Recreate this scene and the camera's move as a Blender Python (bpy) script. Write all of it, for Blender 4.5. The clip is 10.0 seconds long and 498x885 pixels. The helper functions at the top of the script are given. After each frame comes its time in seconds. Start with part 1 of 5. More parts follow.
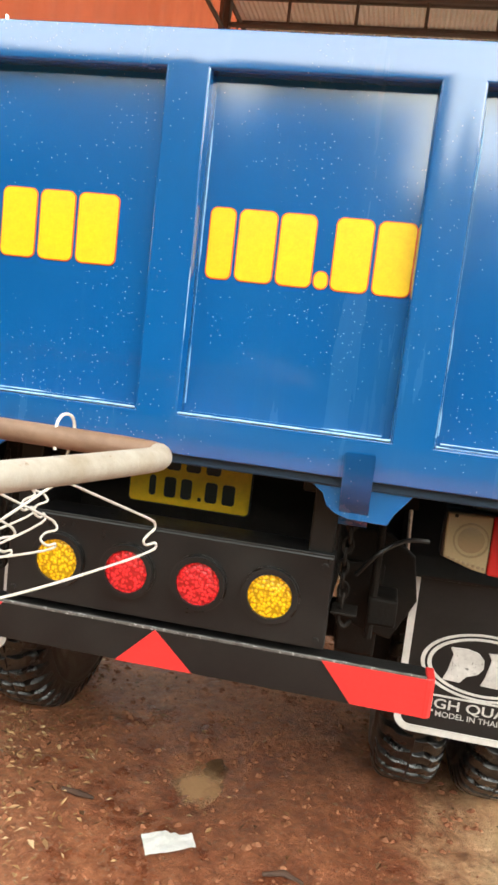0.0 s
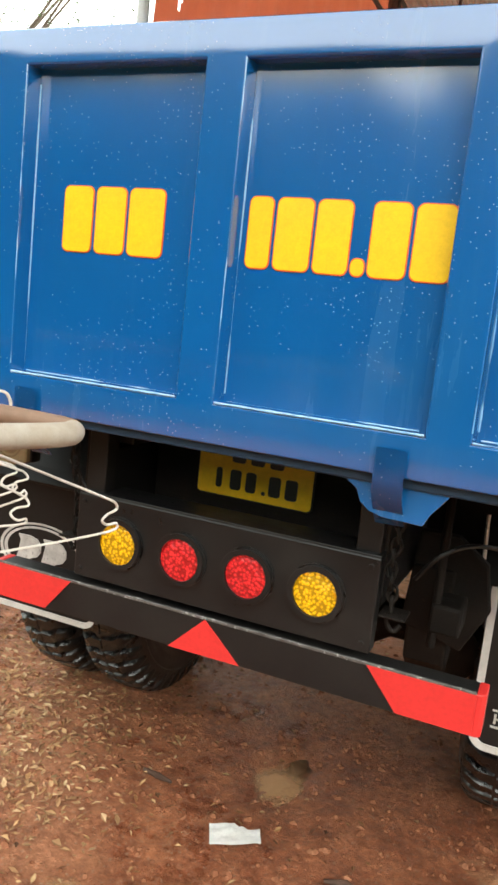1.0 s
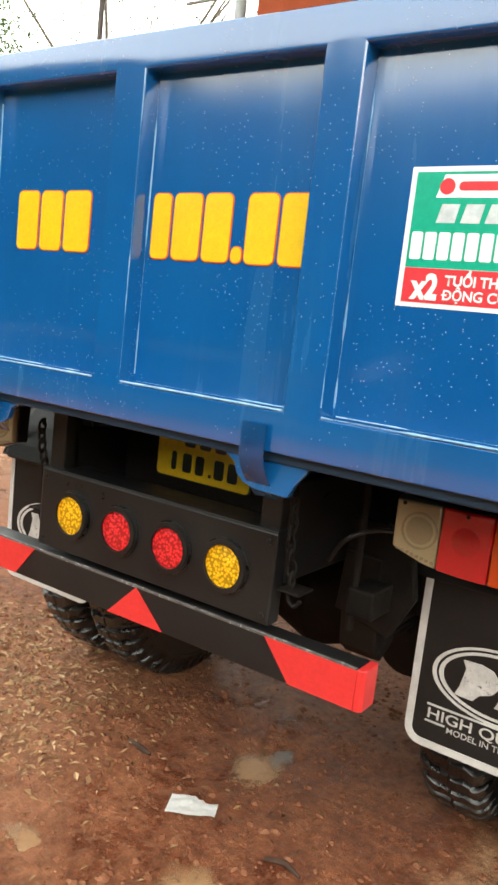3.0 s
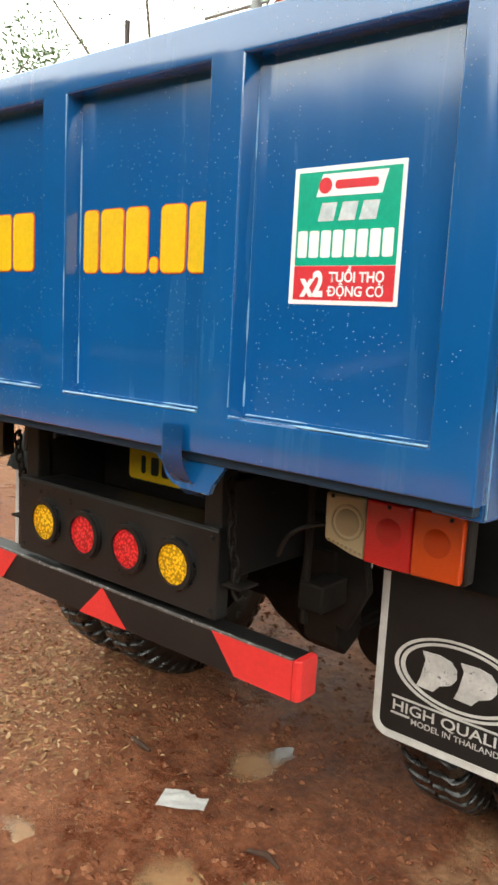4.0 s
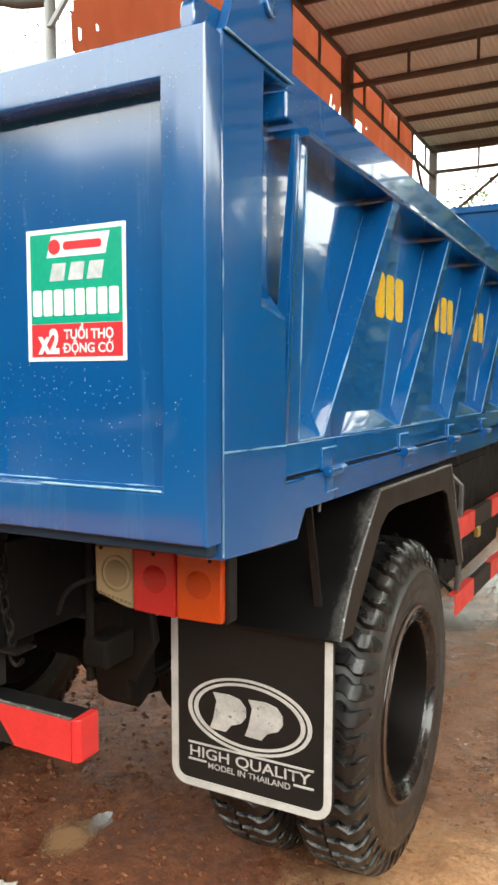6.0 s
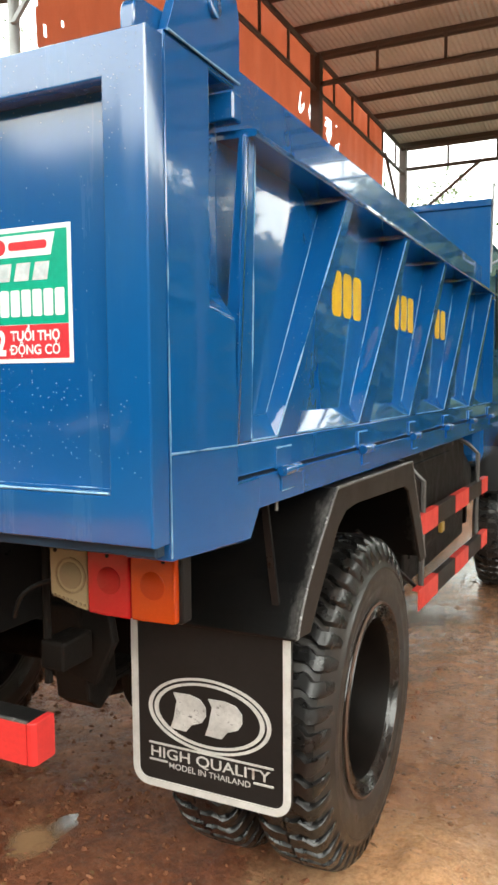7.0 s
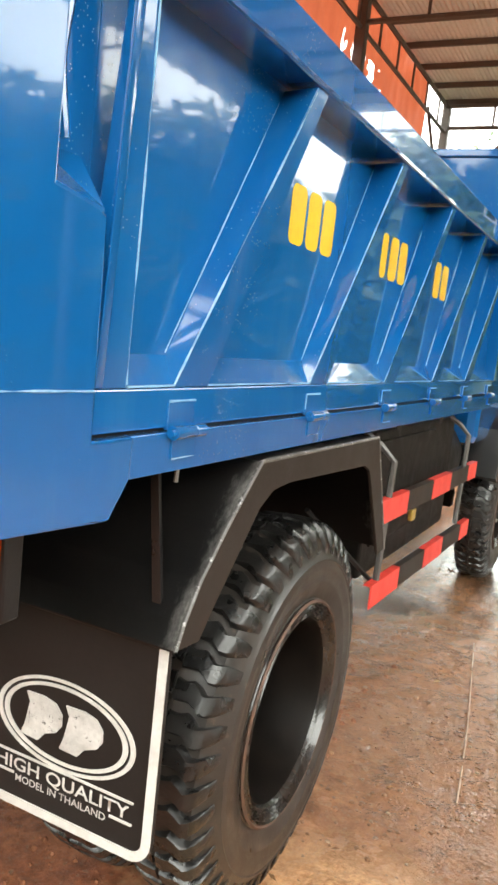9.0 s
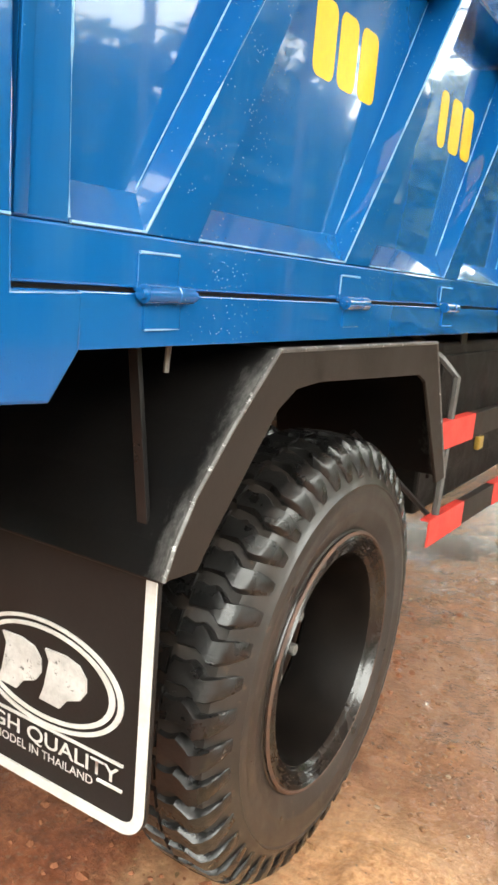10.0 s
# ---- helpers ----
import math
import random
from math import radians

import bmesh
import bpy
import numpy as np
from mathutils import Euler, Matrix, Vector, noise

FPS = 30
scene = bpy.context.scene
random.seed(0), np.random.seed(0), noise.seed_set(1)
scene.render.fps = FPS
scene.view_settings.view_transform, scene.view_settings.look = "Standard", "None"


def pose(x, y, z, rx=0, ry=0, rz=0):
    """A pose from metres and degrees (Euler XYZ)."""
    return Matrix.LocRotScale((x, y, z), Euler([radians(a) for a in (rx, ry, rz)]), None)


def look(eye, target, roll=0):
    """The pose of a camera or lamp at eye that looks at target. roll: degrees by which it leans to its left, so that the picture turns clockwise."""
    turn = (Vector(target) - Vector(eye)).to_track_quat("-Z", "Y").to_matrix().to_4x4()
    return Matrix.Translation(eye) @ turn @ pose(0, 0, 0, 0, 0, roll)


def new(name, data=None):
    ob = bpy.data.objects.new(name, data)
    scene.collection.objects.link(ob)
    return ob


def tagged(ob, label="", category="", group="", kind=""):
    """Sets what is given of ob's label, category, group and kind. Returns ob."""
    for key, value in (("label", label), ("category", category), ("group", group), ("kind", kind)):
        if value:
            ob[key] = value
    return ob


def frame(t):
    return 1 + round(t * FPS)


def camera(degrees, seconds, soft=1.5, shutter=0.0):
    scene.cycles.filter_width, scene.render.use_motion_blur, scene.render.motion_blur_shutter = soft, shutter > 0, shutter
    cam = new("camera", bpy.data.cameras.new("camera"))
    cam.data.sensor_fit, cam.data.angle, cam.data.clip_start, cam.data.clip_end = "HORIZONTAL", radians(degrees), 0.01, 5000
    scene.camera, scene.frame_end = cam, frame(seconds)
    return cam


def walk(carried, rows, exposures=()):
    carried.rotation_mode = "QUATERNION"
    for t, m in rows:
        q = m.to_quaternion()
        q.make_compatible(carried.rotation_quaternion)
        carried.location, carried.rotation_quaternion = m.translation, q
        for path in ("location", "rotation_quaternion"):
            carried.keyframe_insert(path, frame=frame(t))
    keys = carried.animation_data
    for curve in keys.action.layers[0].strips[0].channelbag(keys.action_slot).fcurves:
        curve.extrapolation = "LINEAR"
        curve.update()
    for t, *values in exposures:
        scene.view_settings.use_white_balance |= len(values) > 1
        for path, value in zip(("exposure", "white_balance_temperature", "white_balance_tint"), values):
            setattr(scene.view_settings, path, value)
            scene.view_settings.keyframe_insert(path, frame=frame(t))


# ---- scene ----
cam = camera(36.1, 10.0, soft=2.8)
PATH = [
    (0, (0.463, -1.52, 1.547), (0.129, 0.432, 1.264), 6.5),
    (0.5, (0.618, -1.472, 1.532), (0.077, 0.431, 1.242), 6.8),
    (1, (0.728, -1.423, 1.55), (-0.031, 0.399, 1.228), 6.2),
    (1.5, (0.913, -1.435, 1.548), (0.041, 0.331, 1.205), -0.5),
    (2, (1.101, -1.514, 1.52), (0.224, 0.251, 1.174), -6.2),
    (2.2, (1.136, -1.496, 1.523), (0.245, 0.262, 1.182), -5.9),
    (3.3, (1.332, -1.212, 1.535), (0.212, 0.416, 1.23), 8.8),
    (3.5, (1.394, -1.185, 1.542), (0.229, 0.411, 1.235), 6.3),
    (4, (1.546, -1.141, 1.55), (0.307, 0.399, 1.244), 3.0),
    (4.5, (1.636, -1.143, 1.547), (0.407, 0.408, 1.256), -0.4),
    (5, (1.713, -1.156, 1.573), (0.638, 0.519, 1.384), -0.3),
    (5.5, (1.716, -1.117, 1.565), (0.754, 0.63, 1.413), -0.3),
    (6.8, (1.751, -1.045, 1.549), (0.885, 0.75, 1.378), 0.0),
    (7, (1.765, -1.053, 1.561), (0.909, 0.747, 1.394), -0.4),
    (7.5, (1.783, -1.063, 1.542), (0.925, 0.736, 1.37), 1.3),
    (8, (1.797, -1.004, 1.546), (0.971, 0.807, 1.347), 7.3),
    (8.5, (1.781, -0.781, 1.527), (0.96, 1.021, 1.247), 7.4),
    (9, (1.767, -0.56, 1.539), (0.906, 1.222, 1.246), 6.3),
    (9.5, (1.774, -0.412, 1.471), (0.799, 1.305, 1.152), 5.9),
    (10, (1.727, -0.238, 1.384), (0.73, 1.443, 0.958), 4.8),
]
EXPOSURES = [(0, 3.04), (1, 2.77), (2, 2.78), (3.5, 2.6), (4.5, 2.43), (5.5, 2.65), (7.5, 2.75), (8.5, 2.78), (9, 3.24), (9.5, 3.28), (10, 3.46)]
walk(cam, [(t, look(eye, target, roll)) for t, eye, target, roll in PATH], EXPOSURES)

# ---- light ----
world = bpy.data.worlds.new("overcast_sky")
scene.world = world
world.use_nodes = True
wn, wl = world.node_tree.nodes, world.node_tree.links
sky = wn.new("ShaderNodeTexSky")
sky.sky_type = "NISHITA"
sky.sun_disc = False
sky.sun_elevation, sky.sun_rotation = radians(31), radians(110)
sky.air_density, sky.dust_density = 1.0, 1.2
pale = wn.new("ShaderNodeHueSaturation")
pale.inputs["Saturation"].default_value = 0.10
wl.new(sky.outputs[0], pale.inputs["Color"])
cloud = wn.new("ShaderNodeMix")
cloud.data_type = "RGBA"
cloud.inputs[0].default_value = 0.6
cloud.inputs[7].default_value = (4.5, 4.75, 4.25, 1)
wl.new(pale.outputs[0], cloud.inputs[6])
even = wn.new("ShaderNodeVectorMath")
even.operation = "MINIMUM"
even.inputs[1].default_value = (4.45, 4.7, 4.3)
wl.new(cloud.outputs[2], even.inputs[0])
wl.new(even.outputs[0], wn["Background"].inputs["Color"])
wn["Background"].inputs["Strength"].default_value = 0.15

sun = new("sun", bpy.data.lights.new("sun", "SUN"))
sun.data.energy, sun.data.angle, sun.data.color = 0.95, radians(100), (1.0, 0.96, 0.9)
sun.matrix_world = look((14, -5, 9), (0, 0, 0))


# ---- materials ----
def nodes_of(name):
    m = bpy.data.materials.new(name)
    m.use_nodes = True
    return m, m.node_tree.nodes, m.node_tree.links, m.node_tree.nodes["Principled BSDF"]


def noise_node(n, l, scale, detail=6.0, rough=0.6, stretch=None, coord="Object"):
    tc = n.new("ShaderNodeTexCoord")
    t = n.new("ShaderNodeTexNoise")
    t.inputs["Scale"].default_value, t.inputs["Detail"].default_value, t.inputs["Roughness"].default_value = scale, detail, rough
    if stretch:
        mp = n.new("ShaderNodeMapping")
        mp.inputs["Scale"].default_value = stretch
        l.new(tc.outputs[coord], mp.inputs[0])
        l.new(mp.outputs[0], t.inputs["Vector"])
    else:
        l.new(tc.outputs[coord], t.inputs["Vector"])
    return t


def ramp(n, l, fac, stops):
    r = n.new("ShaderNodeValToRGB")
    l.new(fac, r.inputs[0])
    e = r.color_ramp.elements
    while len(e) < len(stops):
        e.new(0.5)
    for k, (p, c) in zip(e, stops):
        k.position = p
        k.color = (c, c, c, 1) if isinstance(c, (int, float)) else (*c, 1)
    return r


def mixed(n, l, fac, a, b, blend="MIX"):
    m = n.new("ShaderNodeMix")
    m.data_type, m.blend_type = "RGBA", blend
    for sock, v in ((m.inputs[0], fac), (m.inputs[6], a), (m.inputs[7], b)):
        if isinstance(v, (int, float)):
            sock.default_value = v
        elif isinstance(v, tuple):
            sock.default_value = (*v, 1)
        else:
            l.new(v, sock)
    return m.outputs[2]


def surface(name, col, col2=None, rough=0.5, rough2=None, metal=0.0, scale=6.0, fine=90.0, bump=0.15, dist=0.002, coat=0.0, stretch=None, wear=None, wear_at=0.66, spec=0.5):
    """A painted, worn or natural surface: colour and roughness vary at a coarse and a fine scale; wear: the colour of worn spots."""
    m, n, l, p = nodes_of(name)
    col2 = col2 or tuple(c * 0.75 for c in col)
    big = noise_node(n, l, scale, stretch=stretch)
    small = noise_node(n, l, fine, 8.0, 0.7)
    spread = ramp(n, l, big.outputs[0], [(0.32, 0.0), (0.68, 1.0)])
    c = mixed(n, l, spread.outputs[0], col, col2)
    grain = ramp(n, l, small.outputs[0], [(0.3, 0.82), (0.7, 1.12)])
    c = mixed(n, l, 0.6, c, grain.outputs[0], "MULTIPLY")
    if wear:
        spots = noise_node(n, l, scale * 3.1, 10.0, 0.75)
        mask = ramp(n, l, spots.outputs[0], [(wear_at, 0.0), (wear_at + 0.05, 1.0)])
        c = mixed(n, l, mask.outputs[0], c, wear)
    l.new(c, p.inputs["Base Color"])
    rr = ramp(n, l, big.outputs[0], [(0.3, rough), (0.7, rough if rough2 is None else rough2)])
    l.new(rr.outputs[0], p.inputs["Roughness"])
    p.inputs["Metallic"].default_value = metal
    p.inputs["Coat Weight"].default_value = coat
    p.inputs["Specular IOR Level"].default_value = spec
    b = n.new("ShaderNodeBump")
    b.inputs["Strength"].default_value, b.inputs["Distance"].default_value = bump, dist
    l.new(small.outputs[0], b.inputs["Height"])
    l.new(b.outputs[0], p.inputs["Normal"])
    return m


def wet_paint(name, col, col2, rough=0.11, film=0.05, ior=1.9):
    """Enamel paint after rain: gentle waves of the sheet, dull run marks downwards and small standing drops with their
    glint painted pale.
    """
    m, n, l, p = nodes_of(name)
    big = noise_node(n, l, 2.2, 5.0, 0.55)
    runs = noise_node(n, l, 9.0, 6.0, 0.6, (1.0, 1.0, 0.10))
    c = mixed(n, l, ramp(n, l, big.outputs[0], [(0.3, 0.0), (0.7, 1.0)]).outputs[0], col, col2)
    dust = ramp(n, l, runs.outputs[0], [(0.52, 0.0), (0.78, 0.20)])
    c = mixed(n, l, dust.outputs[0], c, (0.055, 0.19, 0.33))
    tc = n.new("ShaderNodeTexCoord")
    v = n.new("ShaderNodeTexVoronoi")
    v.inputs["Scale"].default_value = 165.0
    l.new(tc.outputs["Object"], v.inputs["Vector"])
    few = n.new("ShaderNodeSeparateColor")
    l.new(v.outputs["Color"], few.inputs[0])
    patchy = noise_node(n, l, 3.5, 3.0)
    chance = n.new("ShaderNodeMath")
    chance.operation = "MULTIPLY"
    l.new(few.outputs[0], chance.inputs[0])
    l.new(patchy.outputs[0], chance.inputs[1])
    picked = ramp(n, l, chance.outputs[0], [(0.425, 0.0), (0.445, 1.0)])
    dome = ramp(n, l, v.outputs["Distance"], [(0.0, 1.0), (0.32, 0.0)])
    drop = n.new("ShaderNodeMath")
    drop.operation = "MULTIPLY"
    l.new(picked.outputs[0], drop.inputs[0])
    l.new(dome.outputs[0], drop.inputs[1])
    # pale specks put the glint of each drop into the colour
    drop_glint = ramp(n, l, drop.outputs[0], [(0.30, 0.0), (0.6, 0.5)])
    c = mixed(n, l, drop_glint.outputs[0], c, (0.42, 0.55, 0.68))
    l.new(c, p.inputs["Base Color"])
    rr = ramp(n, l, runs.outputs[0], [(0.35, rough), (0.75, rough + 0.12)])
    l.new(rr.outputs[0], p.inputs["Roughness"])
    p.inputs["Specular IOR Level"].default_value = 0.25
    p.inputs["Coat Weight"].default_value, p.inputs["Coat Roughness"].default_value, p.inputs["Coat IOR"].default_value = 1.0, film, ior
    wave = noise_node(n, l, 5.0, 2.0, 0.4)
    b1 = n.new("ShaderNodeBump")
    b1.inputs["Strength"].default_value, b1.inputs["Distance"].default_value = 0.4, 0.012
    l.new(wave.outputs[0], b1.inputs["Height"])
    b2 = n.new("ShaderNodeBump")
    b2.inputs["Strength"].default_value, b2.inputs["Distance"].default_value = 0.7, 0.002
    l.new(drop.outputs[0], b2.inputs["Height"])
    l.new(b1.outputs[0], b2.inputs["Normal"])
    l.new(b2.outputs[0], p.inputs["Normal"])
    return m


def lens(name, col, rough=0.18, cells=0.0):
    """Moulded lamp plastic; cells: the scale of its pressed facets."""
    m, n, l, p = nodes_of(name)
    tc = n.new("ShaderNodeTexCoord")
    v = n.new("ShaderNodeTexVoronoi")
    v.inputs["Scale"].default_value = cells or 160.0
    l.new(tc.outputs["Object"], v.inputs["Vector"])
    shade = ramp(n, l, v.outputs["Distance"], [(0.0, 1.2), (0.38, 0.9), (0.62, 0.42)] if cells else [(0.0, 1.04), (0.55, 0.97)])
    l.new(mixed(n, l, 1.0, col, shade.outputs[0], "MULTIPLY"), p.inputs["Base Color"])
    p.inputs["Roughness"].default_value = rough
    p.inputs["Coat Weight"].default_value = 0.5
    p.inputs["Subsurface Weight"].default_value = 0.15
    p.inputs["Subsurface Radius"].default_value = (0.01, 0.004, 0.002)
    b = n.new("ShaderNodeBump")
    b.inputs["Strength"].default_value, b.inputs["Distance"].default_value = (0.8 if cells else 0.02), 0.003
    b.invert = True
    l.new(v.outputs["Distance"], b.inputs["Height"])
    l.new(b.outputs[0], p.inputs["Normal"])
    return m


def mud(name):
    """Red-brown trodden earth, wet in patches, with a lighter gravelly heap beside the rear wheel and packed wet ground ahead."""
    m, n, l, p = nodes_of(name)
    tc = n.new("ShaderNodeTexCoord")
    big = noise_node(n, l, 0.9, 5.0, 0.6)
    mid = noise_node(n, l, 7.0, 8.0, 0.68)
    fine = noise_node(n, l, 60.0, 8.0, 0.75)
    grit = n.new("ShaderNodeTexVoronoi")
    grit.inputs["Scale"].default_value = 130.0
    l.new(tc.outputs["Object"], grit.inputs["Vector"])
    c = mixed(n, l, ramp(n, l, mid.outputs[0], [(0.38, 0.0), (0.66, 1.0)]).outputs[0], (0.205, 0.063, 0.030), (0.47, 0.185, 0.092))
    c = mixed(n, l, ramp(n, l, big.outputs[0], [(0.42, 0.0), (0.66, 0.75)]).outputs[0], c, (0.45, 0.205, 0.115))
    c = mixed(n, l, 0.75, c, ramp(n, l, fine.outputs[0], [(0.28, 0.68), (0.72, 1.28)]).outputs[0], "MULTIPLY")
    gs = n.new("ShaderNodeSeparateColor")
    l.new(grit.outputs["Color"], gs.inputs[0])
    stones = ramp(n, l, gs.outputs[1], [(0.95, 0.0), (0.97, 0.45)])
    c = mixed(n, l, stones.outputs[0], c, (0.34, 0.24, 0.17))
    # the sandy strip that runs along the wheels
    xyz = n.new("ShaderNodeSeparateXYZ")
    l.new(tc.outputs["Object"], xyz.inputs[0])
    edge = n.new("ShaderNodeMath")
    edge.operation = "ADD"
    l.new(xyz.outputs[0], edge.inputs[0])
    wob = n.new("ShaderNodeMath")
    wob.operation = "MULTIPLY"
    wob.inputs[1].default_value = 0.9
    l.new(mid.outputs[0], wob.inputs[0])
    l.new(wob.outputs[0], edge.inputs[1])
    sand = ramp(n, l, n_map(n, l, edge.outputs[0], 1.15, 1.5), [(0.0, 0.0), (1.0, 0.95)])
    beyond = ramp(n, l, n_map(n, l, edge.outputs[0], 2.05, 2.7), [(0.0, 1.0), (1.0, 0.0)])
    near = ramp(n, l, n_map(n, l, xyz.outputs[1], 0.35, 2.6), [(0.0, 0.0), (0.16, 0.9), (0.36, 0.75), (0.56, 0.15)])
    both = n.new("ShaderNodeMath")
    both.operation = "MULTIPLY"
    l.new(sand.outputs[0], both.inputs[0])
    l.new(near.outputs[0], both.inputs[1])
    c = mixed(n, l, mixed(n, l, 1.0, both.outputs[0], beyond.outputs[0], "MULTIPLY"), c, mixed(n, l, fine.outputs[0], (0.60, 0.38, 0.20), (0.86, 0.66, 0.41)))
    clod = noise_node(n, l, 24.0, 6.0, 0.7)
    c = mixed(n, l, 0.8, c, ramp(n, l, clod.outputs[0], [(0.34, 0.55), (0.6, 1.15)]).outputs[0], "MULTIPLY")
    # dry sand heaped against the rear wheel
    heap = n.new("ShaderNodeVectorMath")
    heap.operation = "DISTANCE"
    heap.inputs[1].default_value = (1.27, 1.24, 0.0)
    l.new(tc.outputs["Object"], heap.inputs[0])
    frayed = n.new("ShaderNodeMath")
    frayed.operation = "MULTIPLY_ADD"
    frayed.inputs[1].default_value = 0.55
    l.new(clod.outputs[0], frayed.inputs[0])
    l.new(heap.outputs["Value"], frayed.inputs[2])
    dry = ramp(n, l, n_map(n, l, frayed.outputs[0], 0.40, 0.72), [(0.0, 0.95), (1.0, 0.0)])
    c = mixed(n, l, dry.outputs[0], c, mixed(n, l, ramp(n, l, fine.outputs[0], [(0.36, 0.0), (0.58, 1.0)]).outputs[0], (0.64, 0.29, 0.13), (0.98, 0.58, 0.31)))
    # damp earth behind the truck, darkened further for the shade under it
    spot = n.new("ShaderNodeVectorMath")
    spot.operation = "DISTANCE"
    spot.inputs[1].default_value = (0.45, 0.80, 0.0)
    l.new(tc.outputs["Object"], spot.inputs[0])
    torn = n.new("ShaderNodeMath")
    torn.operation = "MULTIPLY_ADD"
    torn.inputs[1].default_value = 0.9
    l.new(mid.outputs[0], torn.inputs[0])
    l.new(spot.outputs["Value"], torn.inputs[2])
    damp_shade = ramp(n, l, n_map(n, l, torn.outputs[0], 0.85, 1.55), [(0.0, 1.0), (1.0, 0.0)])
    c = mixed(n, l, damp_shade.outputs[0], c, mixed(n, l, 1.0, c, (0.78, 0.70, 0.66), "MULTIPLY"))
    # unseen ground off the yard, dark green-brown to deepen the paint's reflections
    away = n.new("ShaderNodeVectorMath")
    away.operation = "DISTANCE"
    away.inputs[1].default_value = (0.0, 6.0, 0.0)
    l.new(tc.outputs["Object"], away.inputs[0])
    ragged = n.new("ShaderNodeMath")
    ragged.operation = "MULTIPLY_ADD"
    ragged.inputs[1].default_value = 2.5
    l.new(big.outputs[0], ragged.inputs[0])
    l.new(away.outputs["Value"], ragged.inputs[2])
    off_yard = ramp(n, l, n_map(n, l, ragged.outputs[0], 10.2, 12.2), [(0.0, 0.0), (1.0, 1.0)])
    c = mixed(n, l, off_yard.outputs[0], c, mixed(n, l, mid.outputs[0], (0.022, 0.030, 0.010), (0.050, 0.050, 0.022)))
    tint_slot = p.inputs["Base Color"]
    beside = n.new("ShaderNodeMapRange")
    beside.inputs["From Min"].default_value, beside.inputs["From Max"].default_value, beside.inputs["To Max"].default_value = 0.4, 1.4, 1.2
    l.new(xyz.outputs[0], beside.inputs["Value"])
    ahead = n.new("ShaderNodeMath")
    ahead.operation = "ADD"
    l.new(beside.outputs[0], ahead.inputs[0])
    l.new(xyz.outputs[1], ahead.inputs[1])
    wet = ramp(n, l, big.outputs[0], [(0.36, 0.22), (0.60, 0.62)])
    front = ramp(n, l, n_map(n, l, ahead.outputs[0], 2.6, 4.0), [(0.0, 1.0), (1.0, 0.22)])
    wr = mixed(n, l, 1.0, wet.outputs[0], front.outputs[0], "MULTIPLY")
    wr = mixed(n, l, 0.5, wr, ramp(n, l, mid.outputs[0], [(0.35, 0.35), (0.65, 1.2)]).outputs[0], "MULTIPLY")
    l.new(wr, p.inputs["Roughness"])
    p.inputs["Specular IOR Level"].default_value = 0.10
    b1 = n.new("ShaderNodeBump")
    b1.inputs["Strength"].default_value, b1.inputs["Distance"].default_value = 0.9, 0.055
    l.new(mid.outputs[0], b1.inputs["Height"])
    b2 = n.new("ShaderNodeBump")
    b2.inputs["Strength"].default_value, b2.inputs["Distance"].default_value = 0.9, 0.016
    l.new(fine.outputs[0], b2.inputs["Height"])
    l.new(b1.outputs[0], b2.inputs["Normal"])
    l.new(b2.outputs[0], p.inputs["Normal"])
    # a film of water over the low and the packed places
    film = ramp(n, l, n_map(n, l, ahead.outputs[0], 2.15, 3.0), [(0.0, 0.0), (1.0, 1.0)])
    half = ramp(n, l, n_map(n, l, ahead.outputs[0], 2.0, 3.4), [(0.0, 0.0), (1.0, 0.55)])
    off = ramp(n, l, off_yard.outputs[0], [(0.0, 1.0), (0.5, 0.0)])
    c = mixed(n, l, mixed(n, l, 1.0, half.outputs[0], off.outputs[0], "MULTIPLY"), c, mixed(n, l, fine.outputs[0], (0.27, 0.118, 0.052), (0.46, 0.235, 0.115)))
    l.new(c, tint_slot)
    open_side = n_map(n, l, xyz.outputs[0], 0.45, 0.8)
    soak = ramp(n, l, mid.outputs[0], [(0.46, 1.0), (0.70, 0.6)])
    l.new(mixed(n, l, 1.0, mixed(n, l, 1.0, film.outputs[0], soak.outputs[0], "MULTIPLY"), open_side, "MULTIPLY"), p.inputs["Coat Weight"])
    p.inputs["Coat Roughness"].default_value, p.inputs["Coat IOR"].default_value = 0.05, 2.25
    b3 = n.new("ShaderNodeBump")
    b3.inputs["Strength"].default_value, b3.inputs["Distance"].default_value = 0.85, 0.013
    ripple = noise_node(n, l, 75.0, 1.5, 0.5)
    l.new(mixed(n, l, 0.85, mid.outputs[0], ripple.outputs[0]), b3.inputs["Height"])
    # the earth lies smoother and wetter towards the front wheels
    smooth_by = ramp(n, l, n_map(n, l, xyz.outputs[1], 3.4, 5.0), [(0.0, 0.85), (1.0, 0.3)])
    l.new(smooth_by.outputs[0], b3.inputs["Strength"])
    l.new(b3.outputs[0], p.inputs["Coat Normal"])
    return m


def n_map(n, l, value, lo, hi):
    r = n.new("ShaderNodeMapRange")
    r.inputs["From Min"].default_value, r.inputs["From Max"].default_value = lo, hi
    l.new(value, r.inputs["Value"])
    return r.outputs[0]


